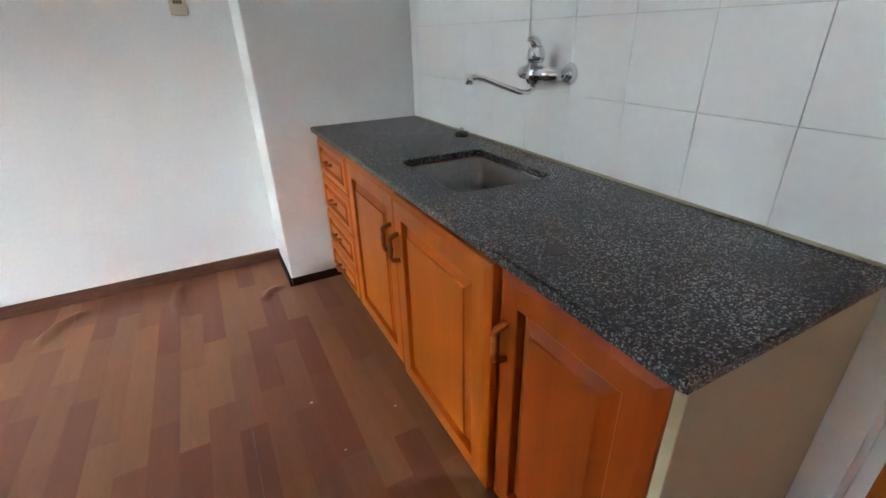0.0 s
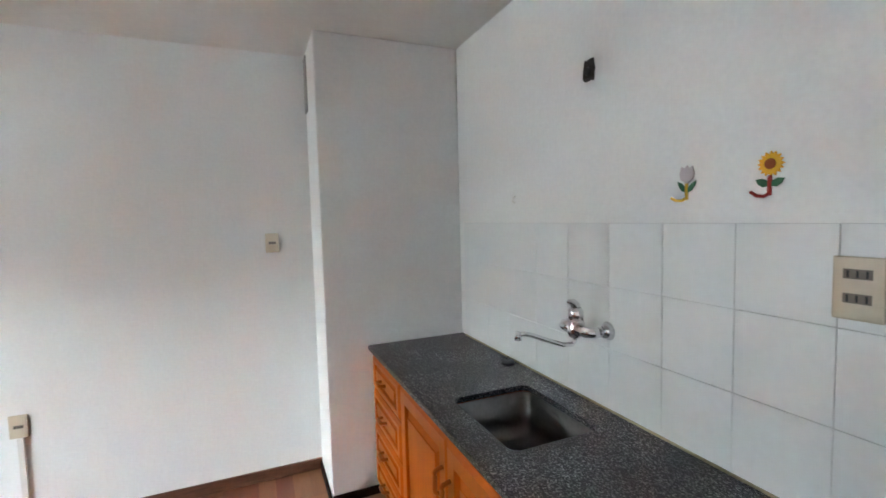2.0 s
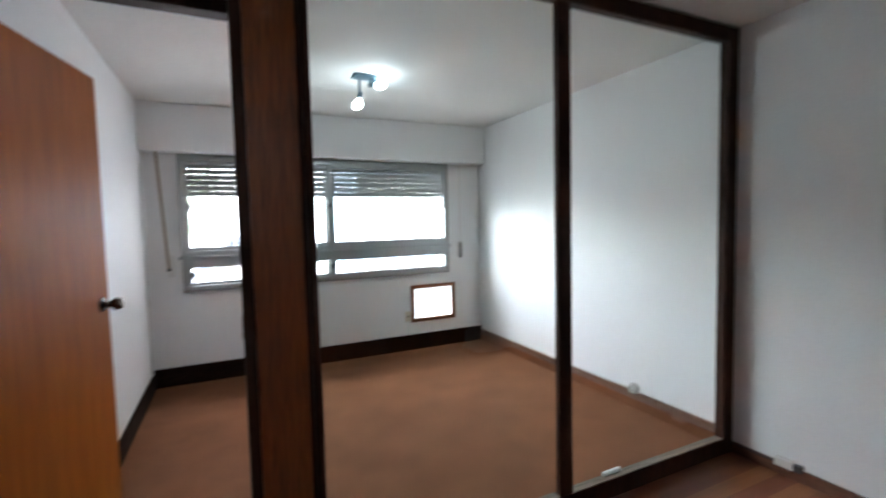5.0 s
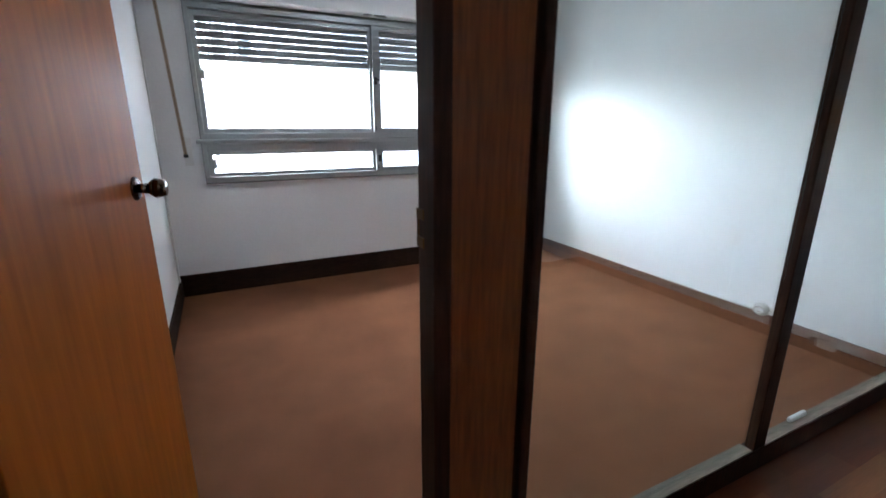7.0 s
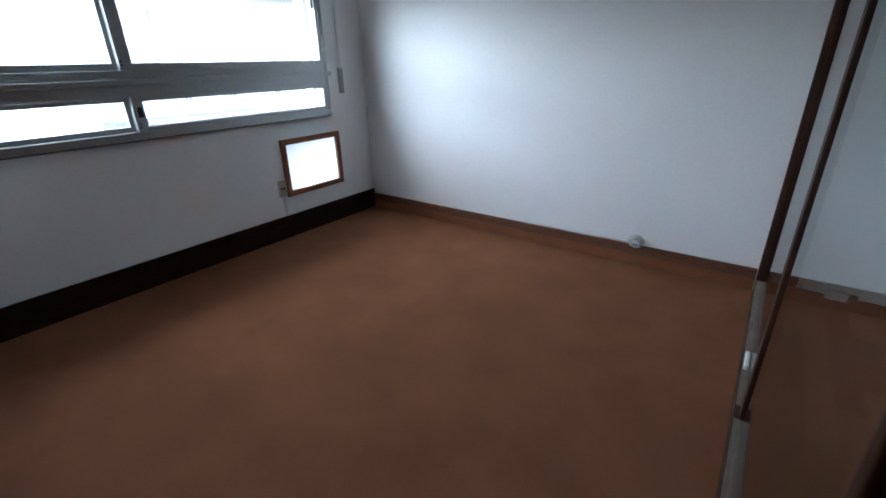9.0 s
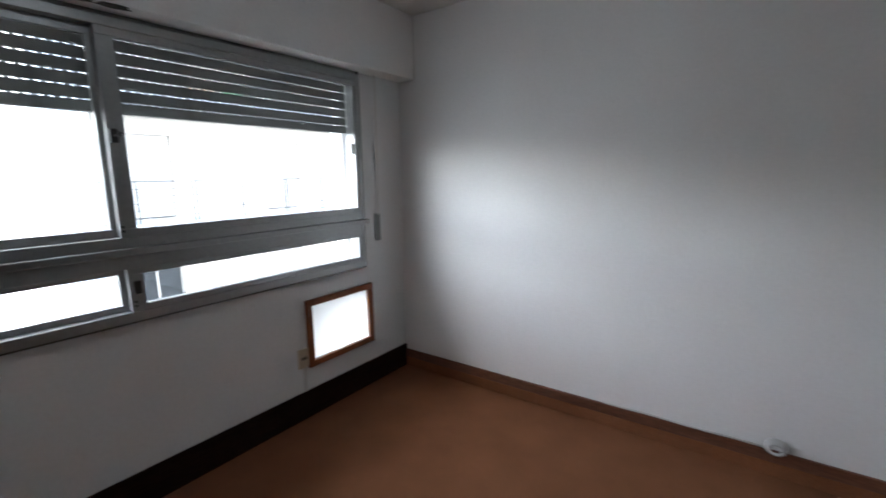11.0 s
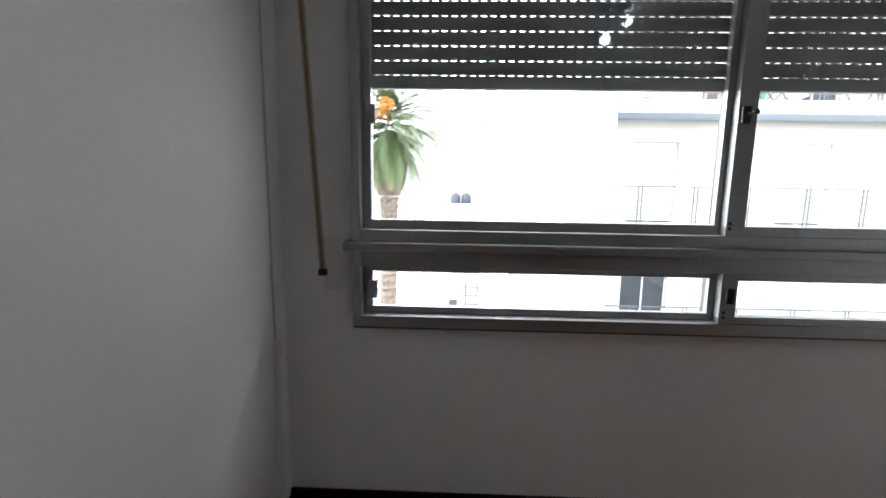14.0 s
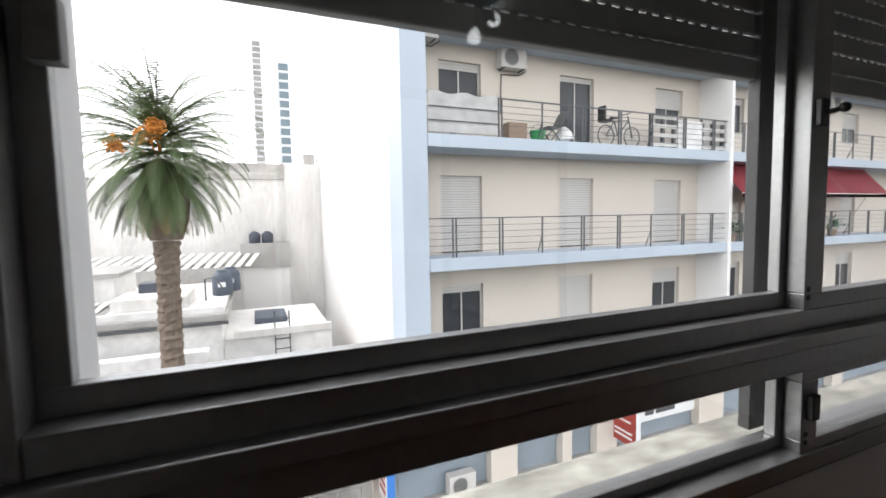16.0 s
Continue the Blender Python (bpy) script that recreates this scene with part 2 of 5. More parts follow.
SIGNW = mat("white_sign", (0.78, 0.78, 0.78), 0.5)
CLOTH = mat("white_fabric", (0.84, 0.84, 0.83), 0.9, grain=0.08, scale=20, stain=0.15, stain_scale=3)
PALLET = mat("weathered_pallet", (0.62, 0.61, 0.58), 0.8, grain=0.2, scale=20, stretch=(1, 1, 6))
CARD = mat("cardboard", (0.30, 0.22, 0.16), 0.9, grain=0.1, scale=20)
GREENB = mat("green_bucket", (0.02, 0.28, 0.09), 0.5)
GREYBL = mat("blue_grey_render", (0.27, 0.32, 0.36), 0.85, grain=0.1, scale=12, stain=0.15, stain_scale=0.6)
SILLM = mat("stained_masonry_sill", (0.43, 0.425, 0.375), 0.9, grain=0.4, scale=22, bump=0.5, stain=0.6, stain_scale=5, stretch=(1, 0.5, 1))

# ---- helpers for meshes ----
def add_box(bm, lo, hi, bevel=0.0):
    """An axis-aligned box with optional bevel, joined into bm."""
    c = [(a + b) / 2 for a, b in zip(lo, hi)]
    s = [abs(b - a) for a, b in zip(lo, hi)]
    r = bmesh.ops.create_cube(bm, size=1, matrix=Matrix.LocRotScale(c, None, s))
    if bevel > 0:
        es = list({e for v in r["verts"] for e in v.link_edges})
        bmesh.ops.bevel(bm, geom=es, offset=min(bevel, min(s) * 0.45), segments=2, profile=0.5, affect='EDGES')
    return bm


def box_bm(lo, hi, bevel=0.0):
    return add_box(bmesh.new(), lo, hi, bevel)


def add_cyl(bm, a, b, r1, r2=None, seg=16, caps=True):
    a, b = Vector(a), Vector(b)
    d = b - a
    m = Matrix.Translation((a + b) / 2) @ d.to_track_quat('Z', 'Y').to_matrix().to_4x4()
    bmesh.ops.create_cone(bm, cap_ends=caps, segments=seg, radius1=r1, radius2=r1 if r2 is None else r2, depth=d.length, matrix=m)
    return bm


def add_tube(bm, pts, r, seg=8):
    """A round tube along a list of points."""
    rings = []
    pts = [Vector(p) for p in pts]
    for i, p in enumerate(pts):
        d = (pts[min(i + 1, len(pts) - 1)] - pts[max(i - 1, 0)]).normalized()
        q = d.to_track_quat('Z', 'Y')
        rr = r[i] if isinstance(r, (list, tuple)) else r
        rings.append([bm.verts.new(p + q @ Vector((math.cos(2 * math.pi * k / seg) * rr, math.sin(2 * math.pi * k / seg) * rr, 0))) for k in range(seg)])
    for a, b in zip(rings, rings[1:]):
        for k in range(seg):
            bm.faces.new((a[k], a[(k + 1) % seg], b[(k + 1) % seg], b[k]))
    bm.faces.new(rings[0][::-1])
    bm.faces.new(rings[-1])
    return bm


def mesh_ob(name, bm, material, smooth=False):
    me = bpy.data.meshes.new(name)
    bmesh.ops.recalc_face_normals(bm, faces=bm.faces[:])
    bm.to_mesh(me)
    bm.free()
    if smooth:
        for p in me.polygons:
            p.use_smooth = True
    me.materials.append(material)
    return new(name, me)


def part(name, bm, material, parent, label="", smooth=False):
    ob = mesh_ob(name, bm, material, smooth)
    ob.parent = parent
    ob.matrix_parent_inverse = parent.matrix_world.inverted()
    if label:
        ob["label"] = label
    return ob


def thing(name, label, category, at=(0, 0, 0), group="", kind=""):
    e = new(name)
    e.empty_display_size = 0.05
    e.matrix_world = Matrix.Translation(at)
    bpy.context.view_layer.update()
    return tagged(e, label, category, group, kind)


def bar(bm, a, b, w, h):
    """A square bar of width w (level) and height h from a to b."""
    a, b = Vector(a), Vector(b)
    d = b - a
    m = Matrix.Translation((a + b) / 2) @ d.to_track_quat('Z', 'Y').to_matrix().to_4x4() @ Matrix.Diagonal((w, h, d.length, 1))
    bmesh.ops.create_cube(bm, size=1, matrix=m)
    return bm


def pierced(bm, x0, x1, ys, zs, holes):
    """A wall slab between x0 and x1 with rectangular holes (y0, y1, z0, z1)."""
    yc = sorted({*ys, *[h[0] for h in holes], *[h[1] for h in holes]})
    for a, b in zip(yc, yc[1:]):
        cuts = sorted((h[2], h[3]) for h in holes if h[0] < (a + b) / 2 < h[1])
        z = zs[0]
        for c, d in cuts + [(zs[1], zs[1])]:
            if c - z > 1e-4:
                add_box(bm, (x0, a, z), (x1, b, c))
            z = max(z, d)
    return bm


def setting(name, bm, material, label, category):
    return tagged(mesh_ob(name, bm, material), label, category, kind="structure")


# ---- structure ----
H = 2.53            # ceiling
XW = -3.02          # inner face of the window wall
XE = 3.18           # inner face of the tiled wall
YS = -3.40         # bedroom's south wall
YK = -4.4           # kitchen's south wall
T = 0.2

bm = box_bm((XW - 0.1, YS - 0.1, -0.2), (0.0, 0.1, 0.0))
setting("floor_bedroom", bm, CARPET, "worn brown carpet floor of the bedroom", "floor")
bm = box_bm((0.002, YK - 0.1, -0.2), (XE + 0.5, 0.1, 0.0))
floor_k = setting("floor_kitchen", bm, VINYL, "brown wood-look vinyl strip floor", "floor")
bm = box_bm((XW - 0.2, YK - 0.2, H), (XE + 0.6, 0.2, H + 0.2))
setting("ceiling", bm, CEIL, "off-white painted plaster ceiling", "ceiling")
bm = box_bm((XW - T, 0, 0), (XE + 0.5, T, H))
setting("wall_north", bm, WALL, "white painted plaster wall", "wall")
bm = box_bm((2.37, -0.41, 0), (XE, -0.001, H), 0.008)
setting("wall_column", bm, WALL, "white painted square column in the corner", "wall")
bm = box_bm((XE, -2.57, 0), (XE + 0.14, 0, H))
add_box(bm, (XE, -3.45, 2.12), (XE + 0.14, -2.57, H))
add_box(bm, (XE, YK, 0), (XE + 0.14, -3.45, H))
setting("wall_east", bm, WALL, "white painted kitchen wall", "wall")
bm = box_bm((-0.08, YK - T, 0), (XE + 0.5, YK, H))
setting("wall_south_kitchen", bm, WALL, "white painted wall", "wall")
bm = box_bm((-0.06, YK, 0), (0.04, -3.49, H))
setting("wall_west_kitchen", bm, WALL, "white painted wall beside the bedroom door", "wall")
bm = box_bm((XW - T, YS - T, 0), (-0.06, YS, H))
setting("wall_south_bedroom", bm, WALL, "white painted bedroom wall", "wall")
# window wall with the window and the sleeve opening
WY0, WY1, WZ0, WZ1 = -3.125, -0.436, 0.864, 2.115
AY0, AY1, AZ0, AZ1 = -0.876, -0.395, 0.352, 0.698
bm = pierced(bmesh.new(), XW - T, XW, (YS, 0), (0, H), [(WY0, WY1, WZ0, WZ1), (AY0, AY1, AZ0, AZ1)])
setting("wall_west", bm, WALL, "white painted wall under the window", "wall")
bm = box_bm((XW, YS, 2.115), (-2.87, 0, H), 0.006)
setting("shutter_box", bm, WALL, "white painted boxed-in casing above the window", "trim")

# ---- partition and bedroom door ----
DY0, DY1 = -3.41, -2.692       # door opening
partition = thing("glass_partition", "dark wooden frame partition with tall clear glass panes", "partition", kind="structure")
part("post", box_bm((-0.035, -0.09, 0), (0.022, -0.002, H - 0.002), 0.004), DARKWOOD, partition)
part("post", box_bm((-0.018, -1.33, 0.1), (0.018, -1.255, 2.445), 0.004), DARKWOOD, partition)
part("top_rail", box_bm((-0.035, -2.446, 2.445), (0.022, -0.09, H - 0.002), 0.004), DARKWOOD, partition)
rail = part("bottom_rail", box_bm((-0.035, -2.446, 0), (0.02, -0.09, 0.094), 0.004), DARKWOOD, partition)
part("rail_top", box_bm((-0.033, -2.445, 0.0945), (0.016, -1.332, 0.1), 0.001), RAILTOP, rail, "worn greyish wooden sill strip")
part("rail_top", box_bm((-0.033, -1.253, 0.0945), (0.016, -0.092, 0.1), 0.001), RAILTOP, rail)
post = part("door_post", box_bm((0.002, -2.655, 0), (0.070, -2.49, H - 0.002), 0.003), FACEWOOD, partition, "red-brown wooden door post")
part("jamb_strip", box_bm((0.0, -2.692, 0), (0.074, -2.656, H - 0.002), 0.004), DARKWOOD, post)
# added dark skin: the post's bedroom side has its shade put into the colour
part("back_shade", box_bm((-0.004, -2.655, 0), (0.0015, -2.475, H - 0.002)), DARKWOOD, post)
part("groove_strip", box_bm((0.0, -2.489, 0), (0.055, -2.475, H - 0.002)), DARKWOOD, post)
part("edge_strip", box_bm((-0.02, -2.474, 0), (0.074, -2.447, H - 0.002), 0.004), DARKWOOD, post)
part("jamb", box_bm((-0.035, -3.488, 0), (0.024, DY0, H - 0.002), 0.004), DARKWOOD, partition)
part("header", box_bm((0.0, DY0 + 0.001, 2.12), (0.068, DY1 - 0.001, H - 0.002), 0.004), DARKWOOD, partition)
for y0, y1 in ((-2.446, -1.331), (-1.254, -0.091)):
    part("pane", box_bm((-0.010, y0, 0.1), (-0.004, y1, 2.444)), TINT, partition, "clear glass pane").visible_shadow = False
# strike plate on the jamb
strike = thing("strike_plate", "brass strike plate let into the dark door jamb", "lock")
for z0, z1 in ((1.068, 1.088), (1.122, 1.142)):
    part("plate", box_bm((0.001, -2.6955, z0), (0.032, -2.6925, z1), 0.001), BRASS, strike)
part("bridge", box_bm((0.001, -2.695, 1.0885), (0.008, -2.6925, 1.1215), 0.001), BRASS, strike)

door = thing("bedroom_door", "open orange varnished plain wooden door with a round knob", "door")
leaf = part("leaf", box_bm((-0.75, -0.018, 0.012), (0, 0.018, 2.105), 0.003), DOORWOOD, door)
bm = bmesh.new()
for sgn in (1, -1):
    y = 0.018 * sgn
    add_cyl(bm, (-0.69, y, 1.12), (-0.69, y + 0.006 * sgn, 1.12), 0.034, 0.03, 24)
    add_cyl(bm, (-0.69, y + 0.006 * sgn, 1.12), (-0.69, y + 0.035 * sgn, 1.12), 0.013, 0.015, 20)
    add_cyl(bm, (-0.69, y + 0.035 * sgn, 1.12), (-0.69, y + 0.05 * sgn, 1.12), 0.017, 0.028, 24)
    add_cyl(bm, (-0.69, y + 0.05 * sgn, 1.12), (-0.69, y + 0.075 * sgn, 1.12), 0.028, 0.022, 24)
part("door_knob", bm, KNOBM, leaf, "shiny dark bronze round knob", True)
bm = bmesh.new()
for z in (0.25, 1.1, 1.95):
    add_cyl(bm, (0.004, 0.02, z), (0.004, 0.02, z + 0.09), 0.007, None, 12)
part("hinge", bm, BRASS, leaf)
door.matrix_world = pose(-0.045, -3.392, 0, 0, 0, -11.5)

# plain door in the kitchen's east wall
kdoor = thing("kitchen_door", "closed orange varnished wooden door in the kitchen wall", "door")
part("leaf", box_bm((XE + 0.09, -3.42, 0.01), (XE + 0.13, -2.60, 2.09), 0.003), DOORWOOD, kdoor)
part("door_frame", box_bm((XE + 0.085, -2.6, 0), (XE + 0.139, -2.571, 2.119), 0.002), WALL, kdoor)

# ---- skirting ----
def skirting(lo, hi, m, label):
    return setting("baseboard", box_bm(lo, hi, 0.004), m, label, "baseboard")


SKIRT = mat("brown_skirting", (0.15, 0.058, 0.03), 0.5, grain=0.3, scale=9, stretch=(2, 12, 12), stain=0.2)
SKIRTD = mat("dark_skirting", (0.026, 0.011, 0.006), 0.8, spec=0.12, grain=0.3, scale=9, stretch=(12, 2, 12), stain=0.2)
skirting((0.002, -0.014, 0), (2.37, 0, 0.07), SKIRT, "thin dark brown wooden baseboard")
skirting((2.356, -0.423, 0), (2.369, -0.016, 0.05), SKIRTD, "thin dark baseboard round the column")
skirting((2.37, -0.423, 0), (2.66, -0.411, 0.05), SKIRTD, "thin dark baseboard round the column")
skirting((XW + 0.016, -0.016, 0.072), (-0.037, 0, 0.134), SKIRT, "brown wooden baseboard with a cable on top")
setting("carpet_upstand", box_bm((XW + 0.016, -0.013, 0), (-0.037, 0, 0.0715), 0.004), CARPET, "brown carpet turned up the wall under the baseboard", "carpet")
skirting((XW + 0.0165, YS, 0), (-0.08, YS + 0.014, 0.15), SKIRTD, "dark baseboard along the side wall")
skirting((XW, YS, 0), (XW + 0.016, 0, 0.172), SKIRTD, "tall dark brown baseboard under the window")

# seam and curled patches of the vinyl sheet
seam = setting("seam", box_bm((2.035, -2.6, 0.0), (2.0375, -0.75, 0.0012)), RAILTOP, "pale seam line in the vinyl sheet", "floor")

for k, (x0, y0, x1, y1, hgt) in enumerate(((1.20, -0.42, 1.36, -0.12, 0.026), (1.83, -0.58, 1.80, -0.06, 0.026), (2.20, -0.50, 2.33, -0.38, 0.016))):
    b = bmesh.new()
    a0, a1 = Vector((x0, y0, 0)), Vector((x1, y1, 0))
    side = Vector((-(a1 - a0).y, (a1 - a0).x, 0)).normalized()
    grid = []
    for i in range(15):
        u = i / 14
        c0 = a0.lerp(a1, u) + side * 0.03 * math.sin(3 * u)
        env = math.sin(math.pi * u)
        grid.append([b.verts.new(c0 + side * (v * 0.045) + Vector((0, 0, 0.0006 + hgt * env * math.cos(v * math.pi / 2) ** 2))) for v in [j / 6 for j in range(-6, 7)]])
    for r0, r1 in zip(grid, grid[1:]):
        for j in range(12):
            b.faces.new((r0[j], r0[j + 1], r1[j + 1], r1[j]))
    setting("floor_wrinkle", b, VINYL, "lifted wrinkle in the vinyl sheet near the wall", "floor")
rr = random.Random(3)
for k in range(3):
    x, y = (rr.uniform(1.9, 2.55), rr.uniform(-1.7, -0.8)) if k else (2.53, -1.54)
    s = rr.uniform(0.003, 0.006)
    b = bmesh.new()
    bmesh.ops.create_icosphere(b, subdivisions=1, radius=s, matrix=Matrix.Translation((x, y, s * 0.5)) @ Matrix.Diagonal((1.4, 0.9, 0.5, 1)))
    tagged(mesh_ob("plaster_crumb", b, WHITEPL), "tiny pale plaster crumb on the floor", "crumb", group="crumbs on the floor")

# ---- kitchen wall tiles ----
tiles = setting("tile_field", box_bm((XE - 0.004, -2.57, 0.862), (XE, -0.475, 1.522)), GROUT, "thin grey grout behind the white wall tiles", "wall")
proto = {}
for r in range(3):
    for c in range(11):
        y1 = -0.475 if c == 0 else -0.533 - (c - 1) * 0.2185
        y0 = max(-0.533 - c * 0.2185, -2.57)
        w = round(y1 - y0, 4)
        if w not in proto:
            bmt = box_bm((-0.009, 0.0007, 0.0006), (0.0, w - 0.0007, 0.2194), 0.0009)
            me = bpy.data.meshes.new("tile")
            bmesh.ops.recalc_face_normals(bmt, faces=bmt.faces[:])
            bmt.to_mesh(me)
            bmt.free()
            me.materials.append(TILE)
            proto[w] = me
        t = new("tile", proto[w])
        t.parent = tiles
        t.location = (XE - 0.0005, y0, 0.862 + r * 0.22)
        t.rotation_euler = (0, random.uniform(-0.0012, 0.0012), 0)

# ---- base cabinet ----
cab = thing("base_cabinet", "orange wooden kitchen cabinet with panelled doors and drawers", "cabinet")
bm = box_bm((2.645, -2.478, 0.10), (XE - 0.012, -1.76, 0.825))
add_box(bm, (2.645, -1.759, 0.10), (XE - 0.012, -1.261, 0.64))
add_box(bm, (2.645, -1.759, 0.64), (2.66, -1.261, 0.825))
add_box(bm, (2.645, -1.26, 0.10), (XE - 0.012, -0.425, 0.825))
part("carcass", bm, CABWOOD, cab)
part("side_panel", box_bm((2.621, -2.5, 0.05), (XE - 0.002, -2.48, 0.8365), 0.002), BEIGE, cab, "beige laminate end panel")
part("plinth", box_bm((2.70, -2.478, 0), (2.72, -0.43, 0.10)), DARKWOOD, cab, "dark recessed plinth")
part("top_strip", box_bm((2.608, -2.5, 0.8275), (2.64, -0.425, 0.8365), 0.001), BEIGE, cab, "thin beige strip under the worktop")


def slab_ring(b, rings):
    """Joins rectangles given as (x, y0, y1, z0, z1) into one skin, closed at the end."""
    vs = [[b.verts.new((x, y, z)) for y, z in ((y0, z0), (y1, z0), (y1, z1), (y0, z1))] for x, y0, y1, z0, z1 in rings]
    for r0, r1 in zip(vs, vs[1:]):
        for k in range(4):
            b.faces.new((r0[k], r0[(k + 1) % 4], r1[(k + 1) % 4], r1[k]))
    return vs


def panel_front(name, y0, y1, z0, z1, xf, m=0.07, slope=0.036, wood=None):
    """Cabinet front: a routed frame, and a raised field with a wide sloped border as its part."""
    mz = min(m, (z1 - z0) * 0.2)
    wood = wood or CABWOOD
    slope = min(slope, (z1 - z0) * 0.12)
    c = 0.020
    b = bmesh.new()
    vs = slab_ring(b, [(xf + 0.02, y0, y1, z0, z1), (xf, y0, y1, z0, z1), (xf - 0.003, y0 + 0.003, y1 - 0.003, z0 + 0.003, z1 - 0.003),
                       (xf - 0.011, y0 + c, y1 - c, z0 + c, z1 - c), (xf - 0.011, y0 + m, y1 - m, z0 + mz, z1 - mz),
                       (xf - 0.009, y0 + m + 0.003, y1 - m - 0.003, z0 + mz + 0.003, z1 - mz - 0.003), (xf + 0.02, y0 + m + 0.003, y1 - m - 0.003, z0 + mz + 0.003, z1 - mz - 0.003)])
    for k in range(4):
        b.faces.new((vs[-1][k], vs[-1][(k + 1) % 4], vs[0][(k + 1) % 4], vs[0][k]))
    d = part(name, b, wood, cab)
    g = 0.006
    a0, a1, c0, c1 = y0 + m + g, y1 - m - g, z0 + mz + g, z1 - mz - g
    b = bmesh.new()
    vs = slab_ring(b, [(xf + 0.0125, a0, a1, c0, c1), (xf + 0.010, a0, a1, c0, c1), (xf - 0.007, a0 + slope, a1 - slope, c0 + slope, c1 - slope),
                       (xf - 0.011, a0 + slope + 0.002, a1 - slope - 0.002, c0 + slope + 0.002, c1 - slope - 0.002)])
    b.faces.new(vs[-1])
    b.faces.new(vs[0][::-1])
    part("panel", b, wood, d)
    # groove floor with its shade put into the colour
    part("groove_back", box_bm((xf + 0.013, y0 + m - 0.002, z0 + mz - 0.002), (xf + 0.018, y1 - m + 0.002, z1 - mz + 0.002)), GROOVE_SHADE, d)
    return d


def bow(c, along, half, out=0.028, r=0.0065):
    """A wooden bow handle at c, half its length along y or z."""
    pts = []
    for k in range(13):
        a = math.pi * k / 12
        s, o = -math.cos(a) * half, min(1.0, math.sin(a) * 1.7) * out
        p = Vector(c) + Vector((-o, 0, 0))
        p[1 if along == 'y' else 2] += s
        pts.append(p)
    return add_tube(bmesh.new(), pts, r, 10)


HANDLE = mat("handle_wood", (0.36, 0.085, 0.012), 0.35, grain=0.15, scale=20)
for y0, y1, xf, hy in ((-1.468, -0.93, 2.622, -1.425), (-2.045, -1.474, 2.612, -1.515), (-2.474, -2.055, 2.630, -2.093)):
    # the third door carries its dimmer light in the wood colour
    d = panel_front("cabinet_door", y0, y1, 0.085, 0.815, xf, wood=CABRED_DIM if y0 < -2.2 else None)
    part("handle", bow((xf - 0.008, hy, 0.64), 'z', 0.048, 0.034, 0.0085), HANDLE, d, "", True)
for z0, z1 in ((0.63, 0.815), (0.435, 0.625), (0.255, 0.43), (0.085, 0.25)):
    d = panel_front("drawer", -0.925, -0.43, z0, z1, 2.622, 0.05, 0.02)
    part("handle", bow((2.614, -0.655, (z0 + z1) / 2), 'y', 0.036, 0.032, 0.0085), HANDLE, d, "", True)

# ---- worktop and sink ----
SX0, SX1, SY0, SY1 = 2.715, 3.05, -1.72, -1.285
top = thing("worktop", "dark speckled granite worktop with a cut-out for the sink", "worktop")
slab = bmesh.new()


def round_rect(x0, x1, y0, y1, r, n=6):
    out = []
    for cx, cy, a0 in ((x1 - r, y1 - r, 0), (x0 + r, y1 - r, 90), (x0 + r, y0 + r, 180), (x1 - r, y0 + r, 270)):
        for k in range(n + 1):
            a = radians(a0 + 90 * k / n)
            out.append((cx + math.cos(a) * r, cy + math.sin(a) * r))
    return out


def plate_with_hole(b, outer, inner, z0, z1):
    """A flat plate with one hole; outer and inner loops have the same count."""
    rings = []
    for loop, z in ((outer, z1), (inner, z1), (inner, z0), (outer, z0)):
        rings.append([b.verts.new((x, y, z)) for x, y in loop])
    n = len(outer)
    for r0, r1 in zip(rings, rings[1:] + rings[:1]):
        for k in range(n):
            b.faces.new((r0[k], r0[(k + 1) % n], r1[(k + 1) % n], r1[k]))
    return b


inner = round_rect(SX0, SX1, SY0, SY1, 0.035)
cx, cy = (SX0 + SX1) / 2, (SY0 + SY1) / 2
outer = round_rect(2.60, XE - 0.001, -2.505, -0.412, 0.004)
plate_with_hole(slab, outer, inner, 0.837, 0.86)
part("slab", slab, GRANITE, top)
part("front_edge", box_bm((2.596, -2.506, 0.838), (2.5995, -0.413, 0.8585), 0.0012), GRANITE, top, "rounded front edge of the granite")
part("end_edge", box_bm((2.6, -2.5085, 0.838), (XE - 0.002, -2.5055, 0.8585), 0.001), GRANITE, top)
sink = tagged(mesh_ob("sink", bmesh.new(), STEEL), "brushed stainless steel undermount sink bowl", "sink")
bm = bmesh.new()
rings = []
for inset, z, r in ((-0.012, 0.829, 0.045), (-0.004, 0.828, 0.04), (-0.003, 0.72, 0.04), (0.012, 0.675, 0.045), (0.045, 0.662, 0.05), (0.13, 0.657, 0.02)):
    rings.append([bm.verts.new((x, y, z)) for x, y in round_rect(SX0 + inset, SX1 - inset, SY0 + inset, SY1 - inset, r)])
for r0, r1 in zip(rings, rings[1:]):
    for k in range(len(r0)):
        bm.faces.new((r0[k], r0[(k + 1) % len(r0)], r1[(k + 1) % len(r0)], r1[k]))
bm.faces.new(rings[-1])
bmesh.ops.solidify(bm, geom=bm.faces[:], thickness=0.0015)
bm.to_mesh(sink.data)
bm.free()
for p in sink.data.polygons:
    p.use_smooth = True
part("drain", add_cyl(bmesh.new(), (cx, cy, 0.6585), (cx, cy, 0.662), 0.035, 0.03, 24), CHROME, sink, "round chrome drain")
plug = thing("sink_plug", "small black rubber plug on the worktop", "plug")
bm = add_cyl(bmesh.new(), (3.12, -1.03, 0.86), (3.12, -1.03, 0.878), 0.032, 0.027, 20)
part("disc", bm, DARKPL, plug, "", True)
